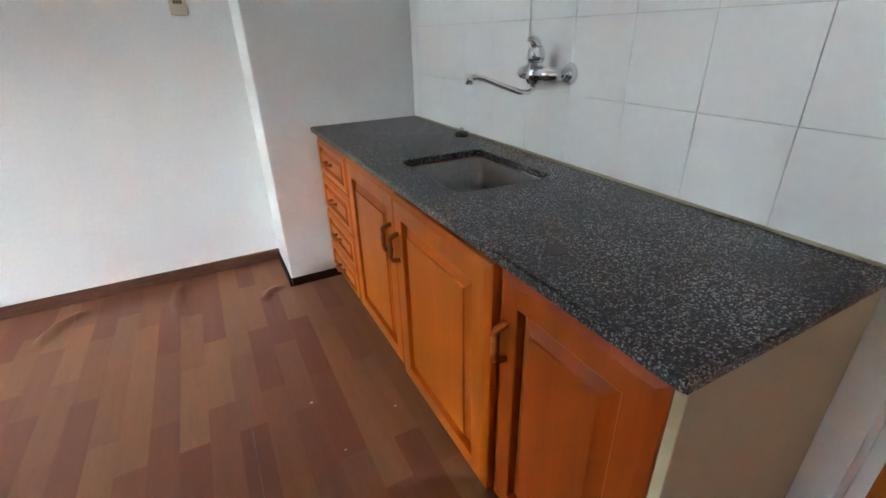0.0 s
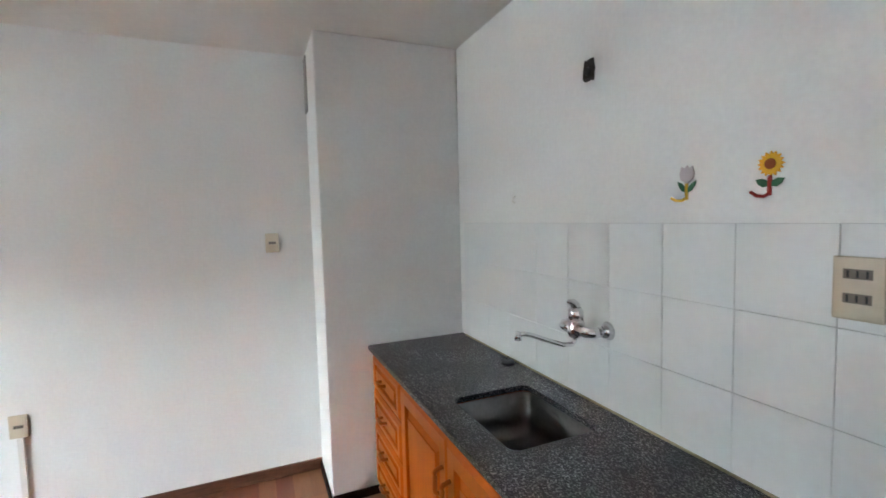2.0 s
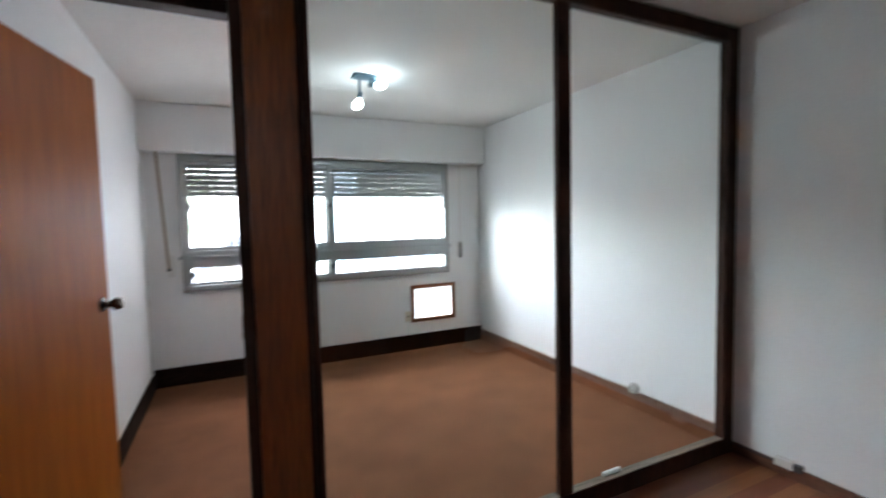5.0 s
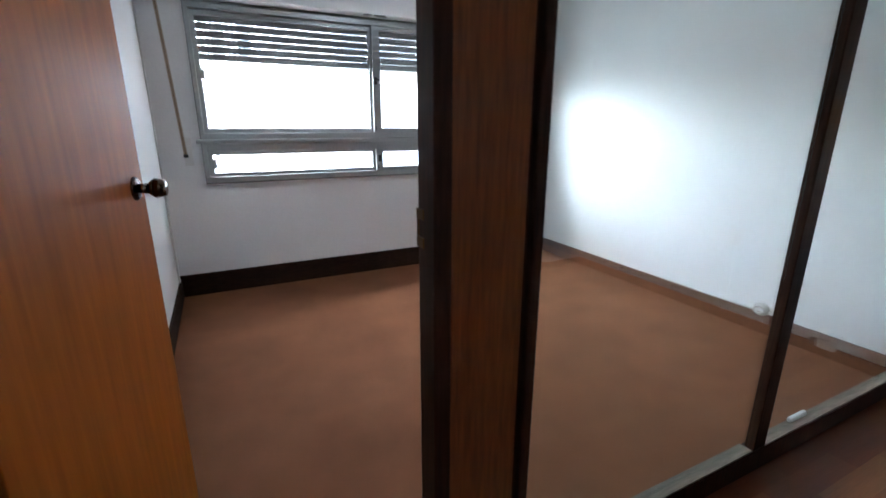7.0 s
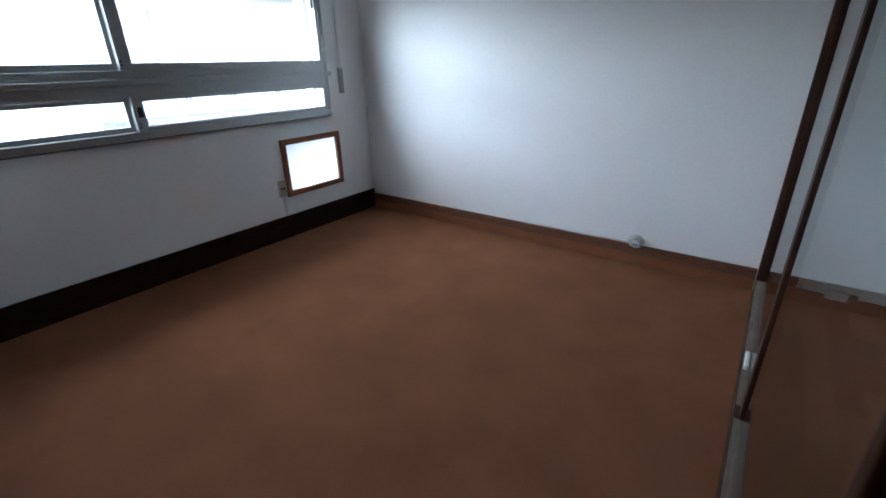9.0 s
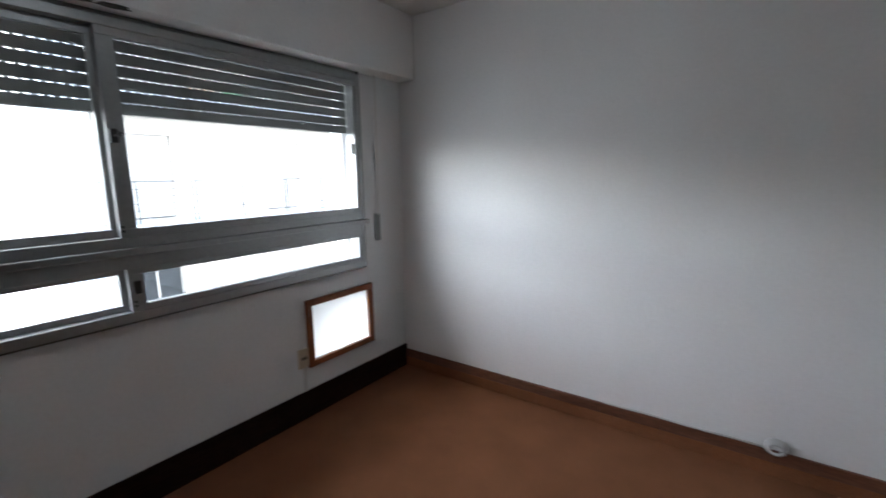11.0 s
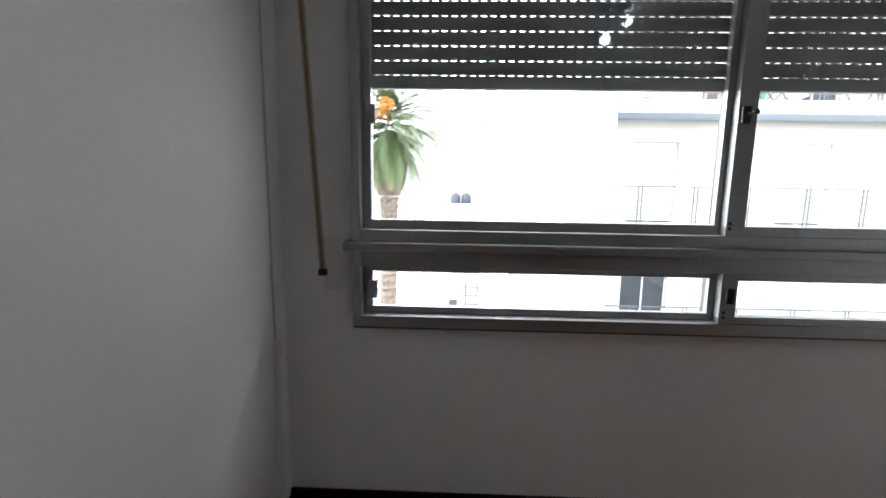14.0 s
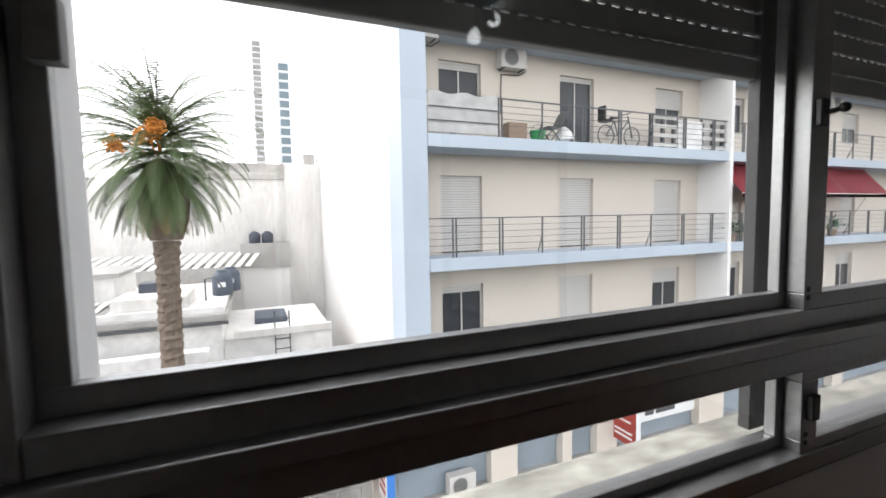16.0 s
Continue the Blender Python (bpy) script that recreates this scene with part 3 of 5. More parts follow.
part("ring", add_tube(bmesh.new(), [(3.12 + 0.008 * math.cos(a), -1.03, 0.878 + 0.008 + 0.008 * math.sin(a)) for a in [k * math.pi / 6 for k in range(13)]], 0.0018, 6), DARKPL, plug, "", True)
hole = tagged(mesh_ob("worktop_stain", add_cyl(bmesh.new(), (2.71, -2.127, 0.8601), (2.71, -2.127, 0.8612), 0.026, 0.025, 24), DARKPL), "dark round rubber mark on the granite worktop", "stain")
bm = box_bm((XE - 0.016, -2.5, 0.8605), (XE - 0.009, -0.475, 0.868), 0.002)
setting("sealant", bm, BEIGE, "yellowed sealant bead behind the worktop", "trim")

# ---- wall mixer tap ----
tap = thing("wall_tap", "chrome wall-mounted mixer tap with a long swan spout", "tap")
YC, ZC = -1.545, 1.145
for y in (-1.622, -1.468):
    bm = add_cyl(bmesh.new(), (XE - 0.010, y, ZC), (XE - 0.035, y, ZC), 0.033, 0.020, 28)
    add_cyl(bm, (XE - 0.035, y, ZC), (XE - 0.055, y, ZC), 0.016, 0.016, 20)
    part("flange", bm, CHROME, tap, "", True)
    bm = add_tube(bmesh.new(), [(XE - 0.05, y, ZC), (XE - 0.075, y, ZC), (XE - 0.088, y + (YC - y) * 0.2, ZC), (XE - 0.092, y + (YC - y) * 0.7, ZC + 0.004)], [0.018, 0.018, 0.019, 0.023], 18)
    part("inlet", bm, CHROME, tap, "", True)
bm = add_tube(bmesh.new(), [(XE - 0.088, YC, ZC - 0.034), (XE - 0.088, YC, ZC - 0.026), (XE - 0.088, YC, ZC - 0.012), (XE - 0.088, YC, ZC + 0.022), (XE - 0.088, YC, ZC + 0.028), (XE - 0.088, YC, ZC + 0.034)], [0.014, 0.024, 0.029, 0.028, 0.024, 0.024], 28)
part("valve_body", bm, CHROME, tap, "", True)
bm = add_tube(bmesh.new(), [(XE - 0.086, YC, ZC + 0.035), (XE - 0.086, YC, ZC + 0.04), (XE - 0.087, YC, ZC + 0.066), (XE - 0.088, YC, ZC + 0.076), (XE - 0.088, YC, ZC + 0.08)], [0.025, 0.028, 0.027, 0.021, 0.008], 24)
part("cap", bm, CHROME, tap, "", True)
bm = add_tube(bmesh.new(), [(XE - 0.084, YC, ZC + 0.072), (XE - 0.088, YC, ZC + 0.086), (XE - 0.098, YC + 0.001, ZC + 0.097), (XE - 0.112, YC + 0.002, ZC + 0.101), (XE - 0.122, YC + 0.003, ZC + 0.1)], [0.016, 0.017, 0.014, 0.009, 0.004], 20)
part("lever", bm, CHROME, tap, "", True)
pts = [(XE - 0.09, YC, ZC - 0.028), (XE - 0.092, YC, ZC - 0.045), (XE - 0.105, YC + 0.002, ZC - 0.055), (XE - 0.14, YC + 0.006, ZC - 0.052),
       (XE - 0.2, YC + 0.016, ZC - 0.03), (XE - 0.26, YC + 0.026, ZC - 0.006), (XE - 0.285, YC + 0.03, ZC + 0.0), (XE - 0.305, YC + 0.033, ZC - 0.002)]
part("spout", add_tube(bmesh.new(), pts, 0.0085, 14), CHROME, tap, "", True)
bm = add_cyl(bmesh.new(), (XE - 0.308, YC + 0.034, ZC - 0.02), (XE - 0.308, YC + 0.034, ZC + 0.008), 0.012, 0.011, 18)
part("nozzle", bm, CHROME, tap, "", True)

# ---- switches and sockets ----
def plate(name, label, c, axis, w, h, slots, cat="socket"):
    """Ivory wall plate at c on a wall whose room-side normal is -y ('y'), -x ('-x') or +x ('+x')."""
    e = thing(name, label, cat)
    def bx(u0, u1, z0, z1, d0, d1, bev=0.0):
        if axis == 'y':
            return box_bm((c[0] + u0, c[1] - d1, c[2] + z0), (c[0] + u1, c[1] - d0, c[2] + z1), bev)
        s = 1 if axis == '+x' else -1
        xs = sorted((c[0] + s * d0, c[0] + s * d1))
        return box_bm((xs[0], c[1] + u0, c[2] + z0), (xs[1], c[1] + u1, c[2] + z1), bev)
    p = part("cover", bx(-w / 2, w / 2, -h / 2, h / 2, 0.0005, 0.011, 0.003), IVORY, e)
    for u0, u1, z0, z1 in slots:
        part("module", bx(u0, u1, z0, z1, 0.0108, 0.0125, 0.0005), MODULE, p, "grey-brown insert")
        for k in range(3):
            u = u0 + (u1 - u0) * (k + 0.5) / 3
            part("slot", bx(u - 0.002, u + 0.002, z0 + 0.003, z1 - 0.003, 0.0124, 0.013), DARKPL, p)
    return e


MODULE = mat("grey_module", (0.20, 0.17, 0.14), 0.5, grain=0.1, scale=60)
plate("light_switch", "ivory plastic light switch plate on the white wall", (2.142, 0, 1.434), 'y', 0.075, 0.112, [(-0.02, 0.02, -0.008, 0.008)], "switch")
plate("wall_socket", "ivory socket plate low on the wall above a conduit", (0.922, 0, 0.575), 'y', 0.075, 0.115, [(-0.02, 0.02, -0.008, 0.008)])
plate("double_socket", "ivory socket plate with two grey inserts", (XE - 0.0095, -2.318, 1.39), '-x', 0.086, 0.13, [(-0.024, 0.024, 0.02, 0.04), (-0.024, 0.024, -0.03, -0.01)])
plate("wall_switch", "ivory switch plate beside the double socket", (XE - 0.0095, -2.410, 1.39), '-x', 0.09, 0.13, [(-0.024, 0.024, -0.008, 0.012)], "switch")
plate("bedroom_socket", "ivory socket plate beside the wood-framed panel", (XW, -0.948, 0.387), '+x', 0.075, 0.12, [(-0.02, 0.02, -0.008, 0.008)])
tagged(mesh_ob("wall_conduit", box_bm((0.912, -0.014, 0.055), (0.938, 0, 0.517), 0.003), WHITEPL), "white strip below the small box running down to the baseboard", "conduit")
tagged(mesh_ob("socket_cord", box_bm((XW, -0.955, 0.1725), (XW + 0.012, -0.935, 0.327), 0.003), WHITEPL), "thin white conduit from the socket to the baseboard", "conduit")

# stickers and marks above the tiles
def disc_x(b, x, y, z, r, th, seg=20, ry=1.0):
    add_cyl(b, (x, y, z), (x - th, y, z), r, r * 0.95, seg)
    return b


def leaf_x(b, x, y, z, L, w, ang, th=0.004):
    a = radians(ang)
    pts = [(0, 0), (0.35, 0.5), (0.7, 0.42), (1, 0), (0.7, -0.42), (0.35, -0.5)]
    va = []
    for d in (0, -th):
        va.append([b.verts.new((x + d, y + (u * L) * math.cos(a) - (v * w) * math.sin(a), z + (u * L) * math.sin(a) + (v * w) * math.cos(a))) for u, v in pts])
    n = len(pts)
    b.faces.new(va[0])
    b.faces.new(va[1][::-1])
    for k in range(n):
        b.faces.new((va[0][k], va[0][(k + 1) % n], va[1][(k + 1) % n], va[1][k]))
    return b


XS = XE - 0.001
sunf = thing("sunflower_hook", "painted sunflower wall hook with a red stem", "hook")
bm = bmesh.new()
for k in range(16):
    leaf_x(bm, XS - 0.001 * (k % 2), -2.139, 1.662, 0.03, 0.013, k * 22.5)
part("petals", bm, PETAL, sunf)
part("seed_head", disc_x(bmesh.new(), XS - 0.003, -2.139, 1.662, 0.013, 0.004), SEED, sunf)
bm = box_bm((XS - 0.006, -2.142, 1.588), (XS, -2.133, 1.635), 0.002)
add_tube(bm, [(XS - 0.006, -2.137, 1.592), (XS - 0.014, -2.132, 1.586), (XS - 0.022, -2.12, 1.588), (XS - 0.024, -2.106, 1.598)], 0.004, 8)
part("stem_hook", bm, REDP, sunf)
for ang in (28, 152):
    part("leaf", leaf_x(bmesh.new(), XS, -2.137, 1.61, 0.036, 0.018, ang), LEAFG, sunf)
tul = thing("tulip_hook", "painted pale tulip wall hook with a yellow stem", "hook")
bm = bmesh.new()
for j, ang in enumerate((70, 90, 110)):
    leaf_x(bm, XS - 0.0012 * j, -1.919, 1.632, 0.052, 0.028, ang)
part("flower", bm, PINKP, tul)
bm = box_bm((XS - 0.006, -1.922, 1.588), (XS, -1.914, 1.635), 0.002)
add_tube(bm, [(XS - 0.006, -1.918, 1.592), (XS - 0.014, -1.912, 1.586), (XS - 0.022, -1.9, 1.586), (XS - 0.024, -1.886, 1.594)], 0.004, 8)
part("stem_hook", bm, YELP, tul)
for ang in (50, 130):
    part("leaf", leaf_x(bmesh.new(), XS, -1.918, 1.606, 0.045, 0.014, ang), LEAFG, tul)
vent = thing("wall_box_hole", "open dark wall box with a rough edge high on the wall", "wall box")
bm = bmesh.new()
loops = [[], []]
for k in range(18):
    a = 2 * math.pi * k / 18
    r = 1 / max(abs(math.cos(a)) / 0.029, abs(math.sin(a)) / 0.039) * (0.86 + 0.2 * random.random())
    for i, x in enumerate((XE, XE - 0.004)):
        loops[i].append(bm.verts.new((x, -1.521 + r * math.cos(a), 2.066 + r * math.sin(a))))
bm.faces.new(loops[1])
for k in range(18):
    bm.faces.new((loops[0][k], loops[0][(k + 1) % 18], loops[1][(k + 1) % 18], loops[1][k]))
part("cavity", bm, HOLEM, vent)
bm = add_cyl(bmesh.new(), (XE - 0.0045, -1.516, 2.064), (XE - 0.01, -1.516, 2.064), 0.016, 0.014, 14)
add_box(bm, (XE - 0.009, -1.545, 2.028), (XE - 0.0045, -1.505, 2.038), 0.002)
part("rim", bm, DARKPL, vent)
tagged(mesh_ob("small_wall_hook", add_tube(bmesh.new(), [(XE, -1.02, 1.645), (XE - 0.012, -1.02, 1.64), (XE - 0.014, -1.02, 1.622), (XE - 0.004, -1.02, 1.615)], 0.004, 8), WHITEPL, True), "small white plastic adhesive hook", "hook")
tagged(mesh_ob("column_vent", box_bm((2.362, -0.11, 2.19), (2.3695, -0.02, 2.505), 0.003), SLAT), "narrow grey metal cover high on the column", "vent cover")

# phone box with cable on the kitchen baseboard
jb = thing("junction_box", "small white junction box on the baseboard", "junction box")
part("body", box_bm((0.27, -0.04, 0.056), (0.36, -0.001, 0.105), 0.005), WHITEPL, jb)
part("cap", box_bm((0.361, -0.036, 0.058), (0.4, -0.002, 0.095), 0.004), IRON, jb)
part("cable", add_tube(bmesh.new(), [(0.005, -0.02, 0.064), (0.12, -0.018, 0.066), (0.2, -0.02, 0.064), (0.272, -0.02, 0.07)], 0.006, 8), BLACKC, jb, "black cable", True)
coil = thing("cable_coil", "coil of white cable lying on the baseboard", "cable")
pts = []
for k in range(100):
    a = k / 100 * 2 * math.pi * 5
    r = 0.045 - 0.018 * (k / 100)
    pts.append((-0.69 + r * math.cos(a), -0.03 - 0.03 * (k / 100), 0.165 + r * 0.85 * math.sin(a)))
part("coil", add_tube(bmesh.new(), pts, 0.0068, 6), CABLE, coil, "", True)
part("lead", add_tube(bmesh.new(), [(-0.735, -0.012, 0.14)] + [(-0.735 - 0.11 * k, -0.008, 0.1385 + 0.002 * math.sin(k * 1.7)) for k in range(1, 8)], 0.0045, 6), CABLE, coil, "", True)
for x in (-1.30, -2.1, -0.28):
    tagged(mesh_ob("cable_clip", box_bm((x, -0.012, 0.1345), (x + 0.012, -0.001, 0.151), 0.003), WHITEPL), "tiny white cable clip on the baseboard", "clip")
tagged(mesh_ob("white_scrap", box_bm((-0.03, -1.02, 0.1005), (-0.012, -0.90, 0.122), 0.006), CLOTH), "crumpled white scrap on the partition's bottom rail", "scrap")

# ---- window ----
win = thing("window_1", "grey aluminium sliding window in two tiers", "window", kind="structure")
XI, XO = -2.965, -3.075
def alu(name, lo, hi, parent=None, bev=0.002, m=None):
    return part(name, box_bm(lo, hi, bev), m or ALU, parent or win)


alu("frame", (XO, WY0, 0.872), (XI, WY1, 0.914))
# thin dark strips draw the shadow gap between frame and wall
alu("shadow_gap", (XW - 0.01, WY0, 0.864), (XI - 0.006, WY1, 0.8715), None, 0.001, GUIDE_GAP)
for y in (WY0 - 0.003, WY1):
    alu("shadow_gap", (XW + 0.0005, y, 0.864), (XI - 0.012, y + 0.003, 2.114), None, 0.0, GUIDE_GAP)
alu("frame", (XO, WY0, 2.055), (XI, WY1, 2.092))
alu("frame", (XO, WY0, 2.0925), (XI - 0.03, WY1, 2.115), None, 0.001, SLAT)
alu("frame", (XO, WY0 + 0.03, 1.098), (XI - 0.004, WY1 - 0.022, 1.157))
alu("frame", (XO, WY0 + 0.03, 1.187), (XI - 0.004, WY1 - 0.022, 1.231))
alu("transom_ledge", (XO, WY0 - 0.03, 1.157), (XI + 0.022, WY1 + 0.017, 1.187), None, 0.003)
alu("frame", (XO, WY0, 0.914), (XI, WY0 + 0.03, 1.157))
alu("frame", (XO, WY0, 1.187), (XI, WY0 + 0.03, 2.055))
alu("frame", (XO, WY1 - 0.022, 0.914), (XI, WY1, 1.157))
alu("frame", (XO, WY1 - 0.022, 1.187), (XI, WY1, 2.055))


def sash(y0, y1, z0, z1, x, rail, stl, str_, h=0.012):
    """A sliding sash: four bars round one pane."""
    s = alu("sash", (x - h, y0, z0), (x + h, y1, z0 + rail))
    alu("stile", (x - h, y0, z0 + rail), (x + h, y0 + stl, z1 - rail), s)
    alu("stile", (x - h, y1 - str_, z0 + rail), (x + h, y1, z1 - rail), s)
    alu("rail", (x - h, y0, z1 - rail), (x + h, y1, z1), s)
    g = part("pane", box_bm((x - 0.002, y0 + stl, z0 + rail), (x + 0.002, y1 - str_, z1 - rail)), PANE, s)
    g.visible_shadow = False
    return s


LZ0, LZ1, UZ0, UZ1 = 0.914, 1.098, 1.231, 2.055
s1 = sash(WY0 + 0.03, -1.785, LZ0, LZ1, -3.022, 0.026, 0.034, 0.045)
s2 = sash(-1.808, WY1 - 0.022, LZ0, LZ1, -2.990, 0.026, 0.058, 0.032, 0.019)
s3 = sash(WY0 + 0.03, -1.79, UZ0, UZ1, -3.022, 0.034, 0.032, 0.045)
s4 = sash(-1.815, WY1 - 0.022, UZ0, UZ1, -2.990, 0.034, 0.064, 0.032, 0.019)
for s, y, z in ((s4, -1.792, 1.64), (s2, -1.778, 1.017)):
    lk = part("latch", box_bm((-2.971, y - 0.016, z - 0.028), (-2.957, y + 0.012, z + 0.028), 0.003), DARKPL, s, "black latch")
    if z > 1.5:
        bm = add_cyl(bmesh.new(), (-2.957, y, z), (-2.934, y + 0.010, z + 0.004), 0.005, 0.005, 10)
        bmesh.ops.create_icosphere(bm, subdivisions=2, radius=0.0105, matrix=Matrix.Translation((-2.932, y + 0.011, z + 0.005)))
        part("latch_knob", bm, DARKPL, lk, "", True)
for s, y, z in ((s3, -3.062, 1.637), (s1, -3.058, 1.01), (s4, -0.49, 1.64)):
    part("catch", box_bm((-3.01, y - 0.012, z - 0.035), (-2.985, y + 0.018, z + 0.03), 0.002), SLAT, s, "dark grey pull catch")
for s, y, z in ((s4, -1.815, 1.245), (s2, -1.803, 0.925)):
    for k in range(2):
        part("screw", add_cyl(bmesh.new(), (-2.971, y + 0.012, z + 0.012 + k * 0.018), (-2.9695, y + 0.012, z + 0.012 + k * 0.018), 0.006, 0.006, 10), DARKPL, s)

# roller shutters, half down behind the panes
def shutter(y0, y1):
    e = thing("roller_shutter", "grey roller shutter, lowered a quarter, with slotted slats", "shutter", group="roller shutters of the window")
    part("bottom_bar", box_bm((-3.116, y0, 1.74), (-3.092, y1, 1.786), 0.004), SLAT, e)
    b = bmesh.new()
    add_box(b, (-3.110, y0, 0.0048), (-3.098, y1, 0.0512), 0.0035)
    n = int((y1 - y0) / 0.035)
    for k in range(n):
        yy = y0 + 0.004 + k * 0.035
        add_box(b, (-3.107, yy, -0.0005), (-3.101, yy + 0.016, 0.008))
    me = bpy.data.meshes.new("slat")
    bmesh.ops.recalc_face_normals(b, faces=b.faces[:])
    b.to_mesh(me)
    b.free()
    me.materials.append(SLAT)
    for k in range(7):
        o = new("slat", me)
        o.parent = e
        o.location = (0, 0, 1.7865 + k * 0.0513)
    return e


shutter(WY0 + 0.006, -1.801)
shutter(-1.719, WY1 - 0.006)
part("guide", box_bm((-3.112, -1.80, 0.915), (-3.084, -1.72, 2.054), 0.002), GUIDE_GAP, win)

# masonry reveals outside the shutters
for y0, y1 in ((WY0, -3.095), (-0.466, WY1)):
    setting("window_reveal", box_bm((XW - T + 0.001, y0, 0.8725), (-3.12, y1, 2.114), 0.004), WALL, "pale masonry reveal beside the roller shutter", "trim")
# outer sill
bm = box_bm((-3.262, WY0 - 0.06, 0.78), (XW - T - 0.0005, WY1 + 0.06, 0.845), 0.006)
add_box(bm, (XW - T, WY0 + 0.001, 0.8645), (XO - 0.001, WY1 - 0.001, 0.871), 0.002)
setting("window_sill", bm, SILLM, "stained pale masonry sill outside the window", "sill")

# straps
st = thing("shutter_strap", "beige woven shutter strap hanging beside the window", "strap")
def strap(a, b, w, m, name, par):
    bm = bmesh.new()
    a, b = Vector(a), Vector(b)
    add = [(a + Vector((0, -w / 2, 0))), (a + Vector((0, w / 2, 0))), (b + Vector((0, w / 2, 0))), (b + Vector((0, -w / 2, 0)))]
    v0 = [bm.verts.new(p) for p in add]
    v1 = [bm.verts.new(p + Vector((0.0025, 0, 0))) for p in add]
    bm.faces.new(v0)
    bm.faces.new(v1[::-1])
    for k in range(4):
        bm.faces.new((v0[k], v0[(k + 1) % 4], v1[(k + 1) % 4], v1[k]))
    return part(name, bm, m, par)


strap((-2.928, -3.28, 2.115), (-2.962, -3.233, 1.085), 0.022, STRAP, "webbing", st)
strap((-2.9255, -3.28, 2.115), (-2.9595, -3.233, 1.085), 0.004, STRAPEDGE, "stripe", st)
part("end", box_bm((-2.967, -3.248, 1.062), (-2.952, -3.217, 1.086), 0.003), DARKPL, st)
part("winder_plate", box_bm((XW, -3.245, 1.0), (XW + 0.006, -3.19, 1.2), 0.003), WHITEPL, st)
st2 = thing("shutter_strap", "grey shutter strap with a recessed winder slot", "strap")
strap((XW + 0.03, -0.275, 2.115), (XW + 0.012, -0.268, 1.2), 0.02, WHITEPL, "webbing", st2)
part("winder_plate", box_bm((XW, -0.292, 1.02), (XW + 0.007, -0.242, 1.21), 0.003), SLAT, st2)
# cable down the south wall
cab2 = thing("wall_cable", "thin cable down the corner to a small white box", "cable")
part("wire", add_tube(bmesh.new(), [(-2.90, YS + 0.004, H), (-2.898, YS + 0.004, 1.9), (-2.902, YS + 0.005, 1.3), (-2.91, YS + 0.004, 0.825)], 0.0035, 6), CABLE, cab2, "", True)
part("box", box_bm((-2.935, YS, 0.765), (-2.893, YS + 0.02, 0.825), 0.004), WHITEPL, cab2)

# pale band from the box to the baseboard, built as a raised white strip
part("conduit", box_bm((-2.932, YS, 0.151), (-2.898, YS + 0.012, 0.764), 0.004), WHITEPL, cab2, "white strip below the small box")
chip = thing("plaster_chip", "dark chipped patch on the lower edge of the casing", "chip")
rc = random.Random(11)
for yc, ln in ((-1.86, 0.07), (-1.765, 0.12)):
    b = bmesh.new()
    ring = []
    for k in range(14):
        a = 2 * math.pi * k / 14
        q = 0.75 + 0.5 * rc.random()
        ring.append((yc + math.cos(a) * ln / 2 * q, -2.905 + math.sin(a) * 0.028 * q))
    lo = [b.verts.new((x, y, 2.1125)) for y, x in ring]
    up = [b.verts.new((x, y, 2.1148)) for y, x in ring]
    b.faces.new(lo)
    for k in range(14):
        b.faces.new((lo[k], lo[(k + 1) % 14], up[(k + 1) % 14], up[k]))
    part("patch", b, HOLEM, chip)
# framed panel over the old air-conditioner sleeve
pan = thing("sleeve_panel", "brown wood-framed translucent white panel low in the wall", "panel")
for lo, hi in (((XW, -0.915, 0.314), (XW + 0.022, -0.357, 0.354)), ((XW, -0.915, 0.696), (XW + 0.022, -0.357, 0.736)),
               ((XW, -0.915, 0.354), (XW + 0.022, -0.875, 0.696)), ((XW, -0.397, 0.354), (XW + 0.022, -0.357, 0.696))):
    part("frame_strip", box_bm(lo, hi, 0.003), FACEWOOD, pan)
part("sheet", box_bm((XW - 0.012, AY0 + 0.001, AZ0 + 0.001), (XW - 0.007, AY1 - 0.001, AZ1 - 0.001)), ACRYL, pan, "translucent white sheet")

# ceiling lamp
lamp = thing("ceiling_lamp", "blue-grey ceiling lamp with two lit bare bulbs", "lamp")
bm = box_bm((-1.62, -1.87, 2.505), (-1.52, -1.69, 2.529), 0.006)
part("base", bm, LAMPB, lamp)
LB = [((-1.56, -1.745, 2.462), (-1.535, -1.69, 2.462)), ((-1.60, -1.815, 2.40), (-1.612, -1.837, 2.30))]
for k, (a, b) in enumerate(LB):
    a, b = Vector(a), Vector(b)
    d = (b - a).normalized()
    s0 = a - d * 0.0
    bm = add_cyl(bmesh.new(), (a.x, a.y, 2.505), a, 0.008, 0.008, 10)
    add_cyl(bm, a - d * 0.015, a + d * 0.035, 0.016, 0.018, 18)
    sk = part("socket", bm, LAMPB, lamp)
    bm = add_tube(bmesh.new(), [a + d * x for x in (0.035, 0.045, 0.06, 0.08, 0.1, 0.112, 0.116)], [0.014, 0.02, 0.03, 0.036, 0.03, 0.016, 0.003], 18)
    part("bulb", bm, BULB, sk, "lit cool-white bulb", True)
part("arm", add_tube(bmesh.new(), [(-1.55, -1.72, 2.505), (-1.56, -1.70, 2.46), (-1.56, -1.695, 2.44)], 0.012, 10), LAMPB, lamp, "", True)

# ---- street and the building opposite ----
GZ = -6.3
setting("ground", box_bm((-1500, -1500, GZ - 0.3), (1500, 1500, GZ)), ASPHALT, "grey asphalt street", "ground")
setting("pavement", box_bm((-13.4, -40, GZ), (-10.6, 60, GZ + 0.14), 0.01), CONC, "grey concrete pavement with a kerb", "pavement")

